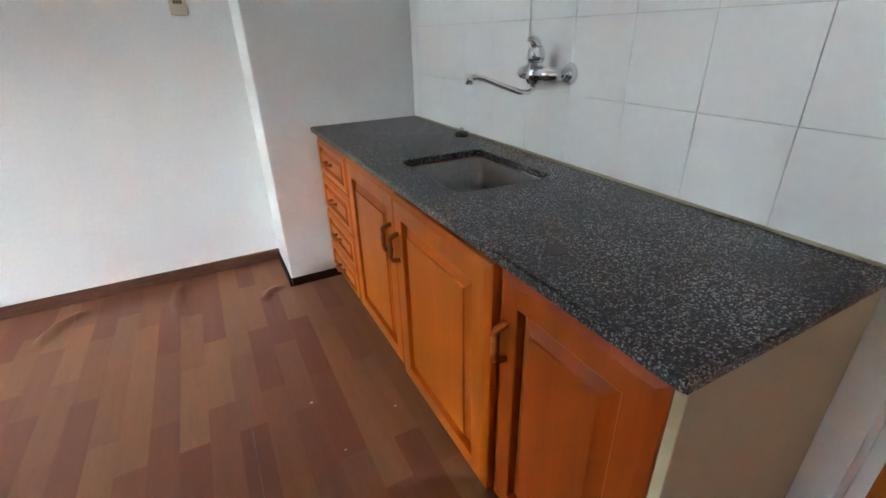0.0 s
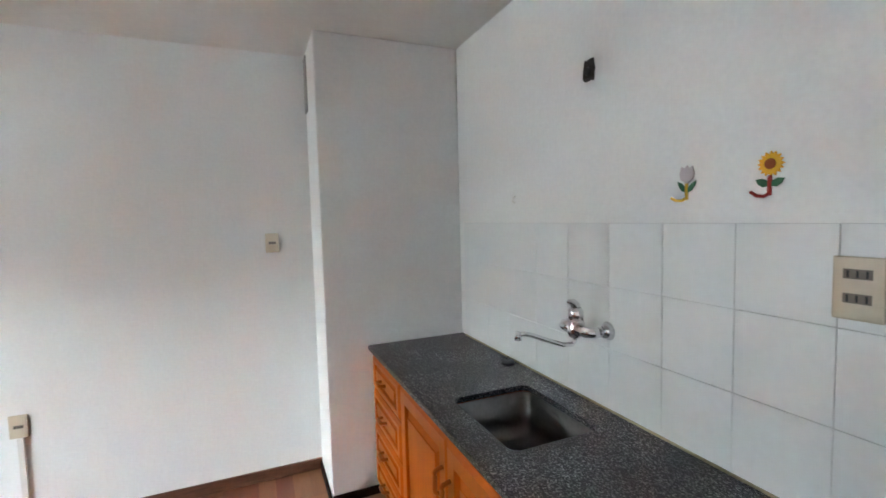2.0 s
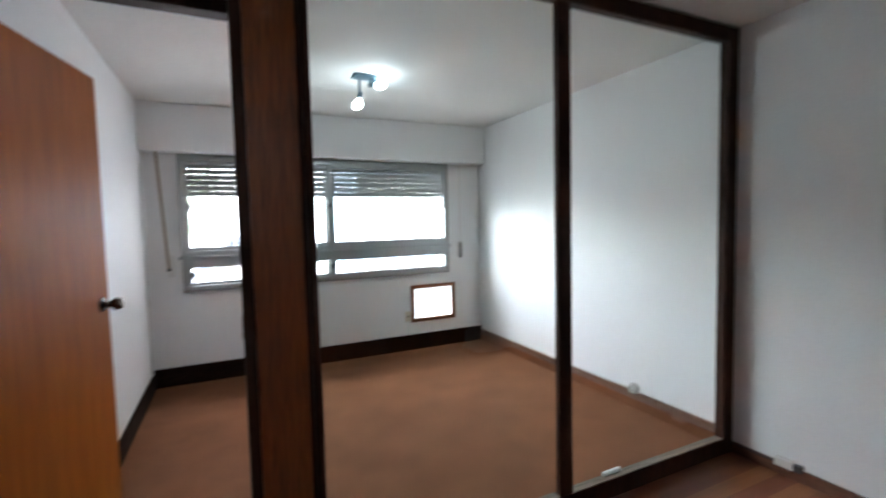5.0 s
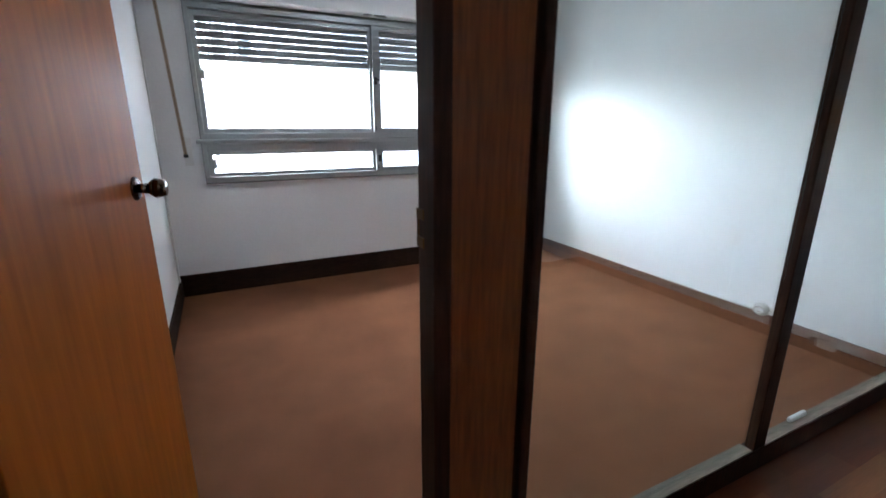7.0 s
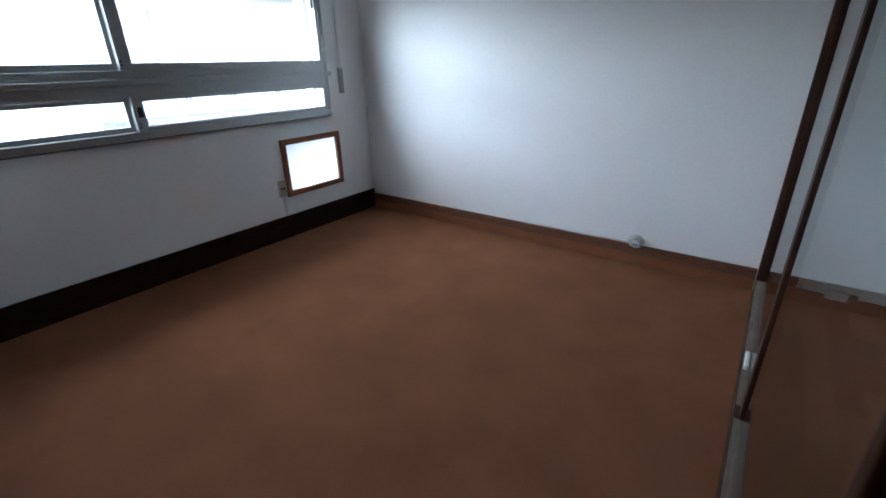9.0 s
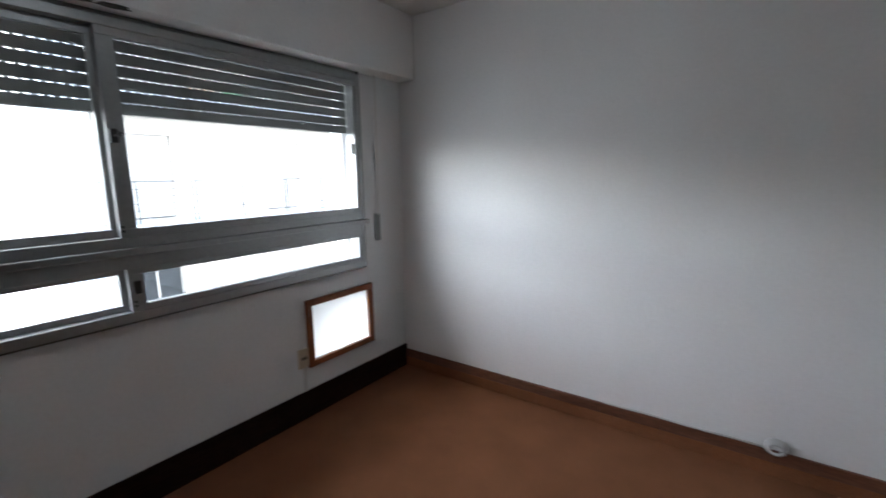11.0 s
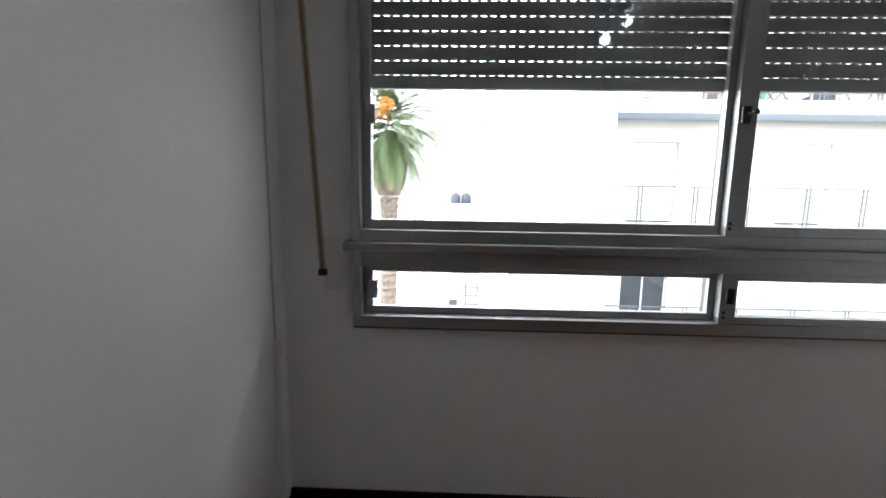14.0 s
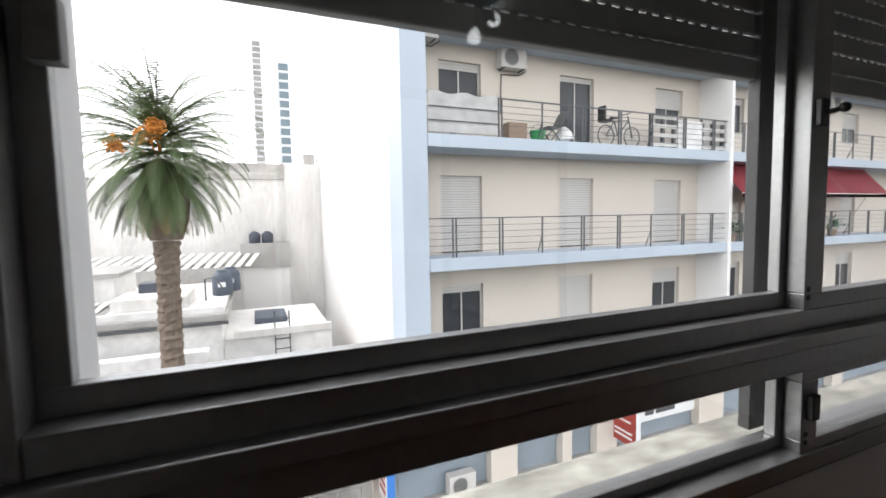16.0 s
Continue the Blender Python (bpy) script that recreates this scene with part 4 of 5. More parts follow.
XF, XB = -12.2, -13.3
SL = (3.40, 0.43, -2.53)
bld = thing("apartment_building", "cream apartment building with pale blue balcony slabs", "building", kind="structure")
holes, shut = [], []
WINS = [(1.7, 2.94), (5.55, 6.82), (9.37, 10.62), (12.6, 13.8), (16.3, 17.55), (20.1, 21.35)]
for s, zs in zip(SL, ((0.9, 2.12), (0.02, 2.1), (0.02, 2.1))):
    for k, (a, b) in enumerate(WINS):
        z0 = s + (0.02 if k == 1 else zs[0])
        holes.append((a, b, z0, s + zs[1]))
        shut.append((k, s, a, b, z0, s + zs[1]))
part("front_wall", pierced(bmesh.new(), XB - 0.3, XB, (0.36, 44), (-2.53, 16), holes), CREAM, bld)
part("core", box_bm((-27.5, 0.36, GZ), (XB - 0.32, 44, 15.9)), WHITEW, bld)
part("side_wall", box_bm((-18.3, 0.315, GZ), (XB - 0.02, 0.359, 16)), WHITEW, bld, "bright white side wall")
part("corner_return", box_bm((XB - 0.02, 0.312, -3.3), (XF - 0.05, 0.95, 16), 0.01), BLUE, bld, "pale blue corner fin")
for s in SL + (6.25, 9.2, 12.2):
    part("balcony_slab", box_bm((XB, 0.952, s - 0.31), (XF, 44, s), 0.01), BLUE, bld, "pale blue balcony slab")
part("divider", box_bm((XB, 11.44, -2.53), (XF + 0.05, 11.58, 16)), WHITEW, bld, "white divider between balconies")
for k, s, a, b, z0, z1 in shut:
    w = part("window", box_bm((XB - 0.16, a, z0), (XB - 0.14, b, z1)), DGLASS, bld)
    for y in (a + 0.02, (a + b) / 2, b - 0.02):
        part("window_frame", box_bm((XB - 0.139, y - 0.02, z0), (XB - 0.12, y + 0.02, z1)), SHADE, w)
    frac = {SL[0]: (0.2, 0.08, 0.55), SL[1]: (1.0, 1.0, 1.0), SL[2]: (0.12, 1.0, 0.25)}[s][k % 3]
    n = int((z1 - z0) * frac / 0.07)
    b2 = bmesh.new()
    for j in range(n):
        add_box(b2, (XB - 0.112, a + 0.01, z1 - 0.064 - j * 0.07), (XB - 0.095, b - 0.01, z1 - 0.006 - j * 0.07))
    part("blind", b2, SHADE, w, "pale slatted roller blind")
    part("blind_joint", box_bm((XB - 0.119, a + 0.01, z1 - 0.07 * n - 0.01), (XB - 0.1125, b - 0.01, z1)), CURTAIN, w)
    part("window_sill", box_bm((XB - 0.1, a - 0.03, z0 - 0.05), (XB + 0.04, b + 0.03, z0), 0.005), SHADE, w)
# railings
def railing(s, y0, y1):
    e = thing("balcony_railing", "thin grey iron balcony railing with horizontal rods", "railing", group="railings of the balconies")
    xr = XF - 0.08
    part("top_rail", box_bm((xr - 0.02, y0, s + 0.95), (xr + 0.02, y1, s + 0.98)), IRON, e)
    for z in (0.14, 0.3, 0.46, 0.62, 0.78):
        part("rod", box_bm((xr - 0.006, y0, s + z), (xr + 0.006, y1, s + z + 0.012)), IRON, e)
    y, k = y0 + 0.62, 0
    while y < y1:
        for dy in ((0,) if k % 3 == 2 else (0, 0.09)):
            part("post", box_bm((xr - 0.016, y + dy - 0.016, s), (xr + 0.016, y + dy + 0.016, s + 0.955)), IRON, e)
        if k % 3 == 2:
            part("brace", bar(bmesh.new(), (xr, y, s + 0.5), (xr - 0.2, y, s + 0.01), 0.02, 0.02), IRON, e)
        y, k = y + 1.31, k + 1
    return e


for s in SL:
    railing(s, 0.96, 11.43)
    railing(s, 11.59, 30)

# red awning
aw = thing("awning", "faded red canvas awning over a balcony", "awning")
for k in range(3):
    y0 = 11.62 + k * 3.0
    b2 = bmesh.new()
    n = 8
    rows = []
    for j in range(n + 1):
        u = j / n
        rows.append([b2.verts.new((XF - 0.5 + 0.85 * u, y, 3.08 - 1.03 * u - 0.1 * u * (1 - u))) for y in (y0, y0 + 2.96)])
    for r0, r1 in zip(rows, rows[1:]):
        b2.faces.new((r0[0], r0[1], r1[1], r1[0]))
    v = [b2.verts.new((XF + 0.35, y, 1.9)) for y in (y0, y0 + 2.96)]
    b2.faces.new((rows[-1][0], rows[-1][1], v[1], v[0]))
    bmesh.ops.solidify(b2, geom=b2.faces[:], thickness=0.012)
    part("canvas", b2, AWN, aw)
    part("front_bar", box_bm((XF + 0.335, y0, 2.02), (XF + 0.365, y0 + 2.96, 2.05)), SHADE, aw)
    part("arm", bar(bmesh.new(), (XF - 0.05, y0 + 1.4, 1.3), (XF + 0.34, y0 + 1.4, 2.02), 0.03, 0.03), SHADE, aw)
# hedge-like planters under the awning
rnd = random.Random(5)
for k in range(7):
    pl = thing("balcony_plant", "dark green potted plant behind the railing", "plant", group="plants under the awning")
    y = 12.05 + k * 1.0
    part("pot", add_cyl(bmesh.new(), (XF - 0.3, y, 0.43), (XF - 0.3, y, 0.70), 0.13, 0.17, 14), CARD, pl)
    b2 = bmesh.new()
    for j in range(170):
        c = Vector((XF - 0.3 + rnd.gauss(0, 0.14), y + rnd.gauss(0, 0.3), 0.74 + abs(rnd.gauss(0, 0.22))))
        d = Vector((rnd.gauss(0, 1), rnd.gauss(0, 1), rnd.gauss(0, 0.6))).normalized() * 0.09
        e2 = d.cross(Vector((0, 0, 1))).normalized() * 0.03
        q = [b2.verts.new(p) for p in (c - d, c + e2, c + d, c - e2)]
        b2.faces.new(q)
    part("leaves", b2, LEAFG, pl)


def outdoor_unit(x, y, z, label):
    e = thing("air_conditioner", label, "air conditioner", group="outdoor air conditioners")
    body = part("casing", box_bm((x, y - 0.4, z), (x + 0.3, y + 0.4, z + 0.55), 0.02), SHADE, e)
    bm = add_cyl(bmesh.new(), (x + 0.3, y - 0.08, z + 0.27), (x + 0.306, y - 0.08, z + 0.27), 0.22, 0.22, 28)
    part("fan_grille", bm, IRON, body, "dark round fan grille")
    bm = bmesh.new()
    for r in (0.06, 0.11, 0.16, 0.21):
        add_tube(bm, [(x + 0.312, y - 0.08 + r * math.cos(a), z + 0.27 + r * math.sin(a)) for a in [j * math.pi / 10 for j in range(21)]], 0.005, 4)
    part("grille_ring", bm, SHADE, body)
    for dy in (-0.3, 0.3):
        part("bracket", bar(bmesh.new(), (x - 0.01, y + dy, z - 0.02), (x + 0.3, y + dy, z - 0.02), 0.03, 0.03), IRON, e)
    part("pipe", add_tube(bmesh.new(), [(x + 0.1, y + 0.4, z + 0.1), (x + 0.1, y + 0.5, z + 0.02), (x + 0.02, y + 0.3, z - 0.1), (x + 0.02, y - 0.25, z - 0.12), (x + 0.02, y - 0.28, z - 1.2)], 0.018, 6), IRON, e)
    return e


outdoor_unit(XB + 0.02, 3.8, 5.43, "white outdoor air conditioner on the balcony wall")
outdoor_unit(XB + 0.5, 1.0, 5.7, "white outdoor air conditioner beside the blue corner")
outdoor_unit(XB + 0.02, 14.9, 5.5, "white outdoor air conditioner on the balcony wall")
outdoor_unit(XB + 0.02, 19.1, 5.5, "white outdoor air conditioner on the balcony wall")

# things on the upper balcony
Z3 = SL[0]
cl = thing("fabric_screen", "white fabric sheet tied over the balcony railing", "screen")
b2 = bmesh.new()
gv = [[b2.verts.new((XF - 0.05 + 0.007 * math.sin(j * 0.9 + i * 1.7), 0.98 + j * 0.06, Z3 + 0.05 + i * 0.155 + (0.03 * math.sin(j * 0.5) if i == 6 else 0))) for j in range(32)] for i in range(7)]
for r0, r1 in zip(gv, gv[1:]):
    for j in range(31):
        b2.faces.new((r0[j], r0[j + 1], r1[j + 1], r1[j]))
bmesh.ops.solidify(b2, geom=b2.faces[:], thickness=0.008)
part("sheet", b2, CLOTH, cl)
for z in (0.3, 0.62):
    part("tie", box_bm((XF - 0.035, 0.98, Z3 + z), (XF - 0.02, 2.83, Z3 + z + 0.03)), IRON, cl)
bx = tagged(mesh_ob("cardboard_box", box_bm((XF - 0.75, 3.35, Z3), (XF - 0.35, 3.92, Z3 + 0.48), 0.01), CARD), "brown cardboard box on the balcony", "box")
bk = thing("bucket", "green plastic bucket on the balcony", "bucket")
part("shell", add_cyl(bmesh.new(), (XF - 0.5, 4.35, Z3), (XF - 0.5, 4.35, Z3 + 0.32), 0.16, 0.22, 20), GREENB, bk)
part("handle", add_tube(bmesh.new(), [(XF - 0.5, 4.13, Z3 + 0.31), (XF - 0.48, 4.2, Z3 + 0.45), (XF - 0.47, 4.35, Z3 + 0.5), (XF - 0.48, 4.5, Z3 + 0.45), (XF - 0.5, 4.57, Z3 + 0.31)], 0.008, 6), IRON, bk)
bag = tagged(mesh_ob("white_bag", add_tube(bmesh.new(), [(XF - 0.55, 5.3, Z3), (XF - 0.55, 5.3, Z3 + 0.15), (XF - 0.55, 5.27, Z3 + 0.35), (XF - 0.55, 5.25, Z3 + 0.5)], [0.2, 0.26, 0.2, 0.05], 14), CLOTH), "bulging white sack on the balcony", "sack")
ch = thing("folding_chair", "dark folding chair on the balcony", "chair")
part("seat", bar(bmesh.new(), (XF - 0.7, 4.75, Z3 + 0.42), (XF - 0.3, 4.75, Z3 + 0.42), 0.4, 0.03), IRON, ch)
part("backrest", bar(bmesh.new(), (XF - 0.5, 4.97, Z3 + 0.45), (XF - 0.5, 5.2, Z3 + 0.85), 0.4, 0.03), IRON, ch)
for dx in (-0.7, -0.3):
    for a, b in ((4.6, 5.0), (5.0, 4.6)):
        part("leg", bar(bmesh.new(), (XF + dx, a, Z3), (XF + dx, b, Z3 + 0.44), 0.025, 0.025), IRON, ch)
# bicycle
bi = thing("bicycle", "dark bicycle with a child seat on the balcony", "bicycle")
BX = XF - 0.45
for yc in (7.55, 8.55):
    wh = part("wheel", add_tube(bmesh.new(), [(BX, yc + 0.3 * math.cos(a), Z3 + 0.32 + 0.3 * math.sin(a)) for a in [j * math.pi / 14 for j in range(29)]], 0.018, 6), IRON, bi)
    b2 = bmesh.new()
    for j in range(8):
        a = j * math.pi / 8
        add_cyl(b2, (BX, yc - 0.29 * math.cos(a), Z3 + 0.32 - 0.29 * math.sin(a)), (BX, yc + 0.29 * math.cos(a), Z3 + 0.32 + 0.29 * math.sin(a)), 0.003, None, 4)
    part("spokes", b2, IRON, wh)
b2 = bmesh.new()
for a, b in (((7.55, 0.32), (7.85, 0.75)), ((7.85, 0.75), (8.4, 0.8)), ((8.4, 0.8), (8.0, 0.34)), ((8.0, 0.34), (7.85, 0.78)), ((8.0, 0.34), (7.55, 0.32)), ((8.38, 0.95), (8.55, 0.32))):
    add_cyl(b2, (BX, a[0], Z3 + a[1]), (BX, b[0], Z3 + b[1]), 0.018, None, 8)
part("bicycle_frame", b2, IRON, bi)
part("handlebar", add_tube(bmesh.new(), [(BX - 0.25, 8.25, Z3 + 1.0), (BX - 0.1, 8.38, Z3 + 1.0), (BX + 0.1, 8.38, Z3 + 1.0), (BX + 0.25, 8.25, Z3 + 1.0)], 0.014, 6), IRON, bi)
part("saddle", box_bm((BX - 0.07, 7.72, Z3 + 0.82), (BX + 0.07, 7.98, Z3 + 0.87), 0.02), IRON, bi)
b2 = box_bm((BX - 0.15, 7.42, Z3 + 0.7), (BX + 0.15, 7.68, Z3 + 0.78), 0.02)
add_box(b2, (BX - 0.15, 7.36, Z3 + 0.72), (BX + 0.15, 7.43, Z3 + 1.15), 0.02)
part("child_seat", b2, DARKPL, bi, "dark plastic child seat")
bi.location = (0, -0.85, 0)
# pallets along the railing
pa = thing("pallet", "whitewashed wooden pallet standing on the balcony", "pallet", group="pallets on the balcony")
for j in range(4):
    part("board", box_bm((0, 0, 0.05 + j * 0.27), (0.022, 1.05, 0.17 + j * 0.27), 0.003), PALLET, pa)
for y in (0.0, 0.48, 0.95):
    part("stringer", box_bm((-0.09, y, 0), (-0.001, y + 0.1, 1.02), 0.004), IRON, pa)
pa.matrix_world = Matrix.Translation((XF - 0.16, 8.15, Z3))
copy_thing(pa, Matrix.Translation((XF - 0.16, 10.36, Z3)))
tagged(mesh_ob("white_board", box_bm((XF - 0.14, 9.26, Z3 + 0.02), (XF - 0.12, 10.3, Z3 + 0.88), 0.003), CLOTH), "white board leaning by the railing", "board")
tagged(mesh_ob("blue_towel", box_bm((XF - 0.1, 4.6, SL[2] + 0.25), (XF - 0.07, 5.0, SL[2] + 0.85), 0.01), mat("blue_cloth", (0.12, 0.42, 0.7), 0.9, grain=0.1, scale=20)), "light blue towel hung on the lower railing", "towel")

# ground floor shops
ZT = SL[2] - 0.31
gf = thing("shop_front", "ground floor of shops with cream pillars and barred windows", "shop front", kind="structure")
part("back_wall", box_bm((XB - 0.3, -0.02, GZ), (XB - 0.02, 44, ZT)), GREYBL, gf, "blue-grey rendered wall")
PIL = [(-0.4, -0.03), (2.98, 3.85), (5.45, 5.8), (6.78, 7.6), (11.4, 12.7), (15.7, 16.5), (19.6, 20.4)]
for a, b in PIL:
    part("pillar", box_bm((XB - 0.015, a, GZ), (XB + 0.3, b, ZT), 0.01), CREAM, gf, "cream pillar")
for (a, b), (c, d) in zip(PIL, PIL[1:]):
    w = part("shop_window", box_bm((XB - 0.018, b + 0.02, -5.2), (XB + 0.02, c - 0.02, ZT - 0.15)), DGLASS, gf)
    n = max(2, int((c - b) / 0.16))
    b2 = bmesh.new()
    for j in range(n + 1):
        y = b + 0.04 + (c - b - 0.08) * j / n
        add_box(b2, (XB + 0.05, y - 0.008, -5.2), (XB + 0.066, y + 0.008, ZT - 0.2))
    for z in (-5.15, -4.4, -3.6):
        add_box(b2, (XB + 0.048, b + 0.03, z), (XB + 0.068, c - 0.03, z + 0.03))
    part("window_bars", b2, IRON, w)
    part("window_sill", box_bm((XB - 0.018, b + 0.01, -5.32), (XB + 0.1, c - 0.01, -5.21), 0.01), GREYBL, w)
outdoor_unit(XB + 0.12, 2.04, -6.1, "white outdoor air conditioner under a barred shop window")
sg = thing("sign_box", "red hanging sign box with white writing bars", "sign")
part("panel", box_bm((XF - 0.9, 8.25, -5.35), (XF + 0.1, 8.4, -3.9), 0.01), SIGNR, sg)
part("side", box_bm((XF + 0.101, 8.25, -5.35), (XF + 0.14, 8.4, -3.9)), SIGNW, sg)
for z, w in ((-4.25, 0.4), (-4.65, 0.6), (-5.0, 0.7), (-5.15, 0.7)):
    part("writing_bar", box_bm((XF - 0.4 - w / 2, 8.243, z), (XF - 0.4 + w / 2, 8.249, z + 0.07)), SIGNW, sg)
sg.location = (0, -0.8, -0.35)
sg2 = thing("shop_sign", "long white shop sign with a dark emblem bar", "sign")
part("panel", box_bm((XB + 0.07, 9.3, -5.1), (XB + 0.12, 11.9, -4.5), 0.005), SIGNW, sg2)
for y0, y1 in ((9.5, 9.9), (10.0, 10.9)):
    part("writing_bar", box_bm((XB + 0.121, y0, -4.9), (XB + 0.126, y1, -4.7)), IRON, sg2)
sg2.location = (0, -0.5, -0.5)
sg3 = thing("sign_box", "blue and white projecting sign box at the corner", "sign")
part("panel", box_bm((XB + 0.35, 0.3, -5.6), (XB + 1.05, 0.5, -4.2), 0.01), SIGNB, sg3)
part("face", box_bm((XB + 0.35, 0.285, -5.6), (XB + 1.05, 0.299, -4.75)), SIGNW, sg3)
for z in (-5.4, -5.2, -5.0):
    part("writing_bar", box_bm((XB + 0.45, 0.278, z), (XB + 0.95, 0.284, z + 0.1)), SIGNR, sg3)
sg3.location = (0, -0.55, 0.2)

# ---- low houses and yard ----
gw = thing("yard_wall", "grey weathered block wall with a pale coping", "wall", kind="structure")
for r in range(5):
    for k in range(14):
        a = -6.6 + k * 0.5 - (0.25 if r % 2 else 0)
        b = min(a + 0.49, -0.11)
        if b - a > 0.1:
            part("block", box_bm((-12.75, a, -6.16 + r * 0.52), (-12.5 + random.uniform(-0.01, 0.01), b, -5.65 + r * 0.52), 0.01), BLOCKM, gw)
part("coping", box_bm((-12.85, -14, -3.55), (-12.4, -0.1, -3.42), 0.02), WASHED, gw)
part("run", box_bm((-12.75, -14, GZ), (-12.52, -6.86, -3.56)), CONC, gw)
part("backing", box_bm((-12.75, -6.86, GZ), (-12.56, -0.11, -3.56)), CONC, gw)
b2 = bmesh.new()
for y in (-3.1, -1.25):
    add_cyl(b2, (-12.5, y, -4.75), (-12.478, y, -4.75), 0.16, 0.15, 20)
part("vent_hole", b2, HOLEM, gw)
part("lamp", box_bm((-12.5, -1.75, -4.35), (-12.1, -1.3, -4.15), 0.03), SHADE, gw)
gw.location = (0, -0.46, 0.22)

h1 = thing("low_house", "low white house with a stained cornice and flat roof", "house", kind="structure")
part("wall", box_bm((-23, -16, GZ - 0.48), (-17.2, -2.5, -2.0)), WASHED, h1)
part("cornice", box_bm((-23.2, -16, -2.0), (-16.9, -2.3, -1.78), 0.05), CONC, h1)
part("roof", box_bm((-23, -16, -1.78), (-17.1, -2.4, -1.6)), WASHED, h1)
b2 = bmesh.new()
for k in range(30):
    add_cyl(b2, (-17.0, -2.45 - k * 0.42, -2.06), (-17.0, -2.8 - k * 0.42, -2.06), 0.06, None, 8)
part("scallops", b2, WASHED, h1)
part("roof_block", box_bm((-22, -10, -1.6), (-19.2, -5.6, -0.75), 0.02), WASHED, h1)
part("roof_slab", box_bm((-22.2, -10.2, -0.75), (-19.0, -5.4, -0.62), 0.01), CONC, h1)
part("front_parapet", box_bm((-16.0, -16, GZ - 0.48), (-15.6, -2.74, -2.5), 0.03), WASHED, h1)
part("rear_wing", box_bm((-22.5, -2.49, GZ - 0.48), (-17.6, 1.0 - 0.2, -2.75)), WASHED, h1)
b2 = bmesh.new()
for k in range(18):
    bar(b2, (-23.1, -8.6 + k * 0.4, -1.0), (-25.6, -8.1 + k * 0.4, -0.55), 0.2, 0.04)
part("pergola_slats", b2, WASHED, h1)
part("pergola_beam", box_bm((-24.7, -8.8, -1.1), (-24.5, -1.4, -0.96)), CONC, h1)
tk = thing("water_tank", "blue-grey plastic roof water tank", "tank")
part("drum", add_tube(bmesh.new(), [(0, 0, 0), (0, 0, 0.04), (0, 0, 0.62), (0, 0, 0.76), (0, 0, 0.8)], [0.31, 0.33, 0.33, 0.25, 0.15], 24), TANKB, tk, "", True)
part("lid", add_cyl(bmesh.new(), (0, 0, 0.8), (0, 0, 0.86), 0.19, 0.16, 20), TANKB, tk)
part("label_panel", box_bm((0.325, -0.12, 0.3), (0.345, 0.12, 0.46)), SIGNW, tk)
tk["group"] = "blue-grey roof tanks"
tk.location = (-19.5, -3.97, -1.12)
copy_thing(tk, Matrix.Translation((-20.4, -3.75, -1.12)))
ld = thing("ladder", "thin grey ladder against the white rear wing", "ladder")
for y in (-0.4, 0.05):
    part("rail", bar(bmesh.new(), (-17.4, y, -4.6), (-17.55, y, -1.9), 0.04, 0.04), IRON, ld)
for k in range(8):
    part("rung", bar(bmesh.new(), (-17.4 - 0.016 * k, -0.4, -4.4 + k * 0.32), (-17.4 - 0.016 * k, 0.05, -4.4 + k * 0.32), 0.03, 0.03), IRON, ld)
ld.location = (0, -2.0, 0.4)

# gutter bar, dark so that it also draws the shadow line under the cornice
part("gutter", box_bm((-17.0, -16, -2.1), (-16.86, -2.3, -2.02)), IRON, h1, "dark gutter and shadow line")
part("side_roof", box_bm((-19.4, -5.3, -1.6), (-17.4, -3.4, -1.25), 0.02), PALEC, h1)
b2 = bmesh.new()
for k in range(16):
    bar(b2, (-18.9, -9.9 + k * 0.28, -1.48), (-17.3, -9.9 + k * 0.28, -1.56), 0.16, 0.03)
part("slatted_roof", b2, WASHED, h1)
part("roof_felt", box_bm((-18.95, -10.1, -1.598), (-17.25, -5.4, -1.585)), CONC, h1)
part("pipe", add_tube(bmesh.new(), [(-18.4, -3.0, -1.6), (-18.4, -3.0, -0.9), (-18.3, -2.7, -0.85), (-18.3, -2.5, -1.2)], 0.03, 6), IRON, h1)
part("skylight", box_bm((-21.0, -1.6, -2.75), (-19.4, -0.5, -2.55), 0.02), TANKB, h1, "bluish skylight")
part("wing_parapet", box_bm((-17.62, -2.2, -2.75), (-17.45, 0.8, -2.5), 0.02), PALEC, h1)
part("wall_vent", box_bm((-17.6, -1.6, -3.6), (-17.56, -1.3, -3.4)), IRON, h1)
for k, (x, y) in enumerate(((-18.2, -8.6), (-17.8, -6.4), (-18.9, -4.6))):
    part("roof_box", box_bm((x - 0.3, y - 0.25, -1.6), (x + 0.3, y + 0.25, -1.15 + 0.1 * k), 0.03), (CONC, SHADE, TANKM)[k], h1)
part("dark_opening", box_bm((-19.19, -8.8, -1.5), (-19.15, -7.2, -0.85)), HOLEM, h1)
h1.location = (0, -1.4, 0.48)

gb = thing("grey_building", "tall weathered grey party wall with a stair tower", "building", kind="structure")
part("wall", box_bm((-34, -40, GZ - 0.2), (-26.6, -0.4, 3.3)), PALEC, gb)
part("parapet", box_bm((-34, -5.5, 3.3), (-26.5, -0.4, 4.1), 0.02), mat("tiled_parapet", (0.50, 0.48, 0.45), 0.9, grain=0.2, scale=6, stain=0.2), gb)
part("stair_tower", box_bm((-30, -0.399, GZ - 0.2), (-26.0, 1.305, 4.05), 0.02), PALEC, gb)
part("chimney", box_bm((-27.6, 0.62, 4.05), (-26.9, 1.18, 4.7), 0.02), CONC, gb)
part("white_block", box_bm((-26.59, -2.5, GZ - 0.2), (-25.4, -0.4, -0.97)), WHITEW, gb)
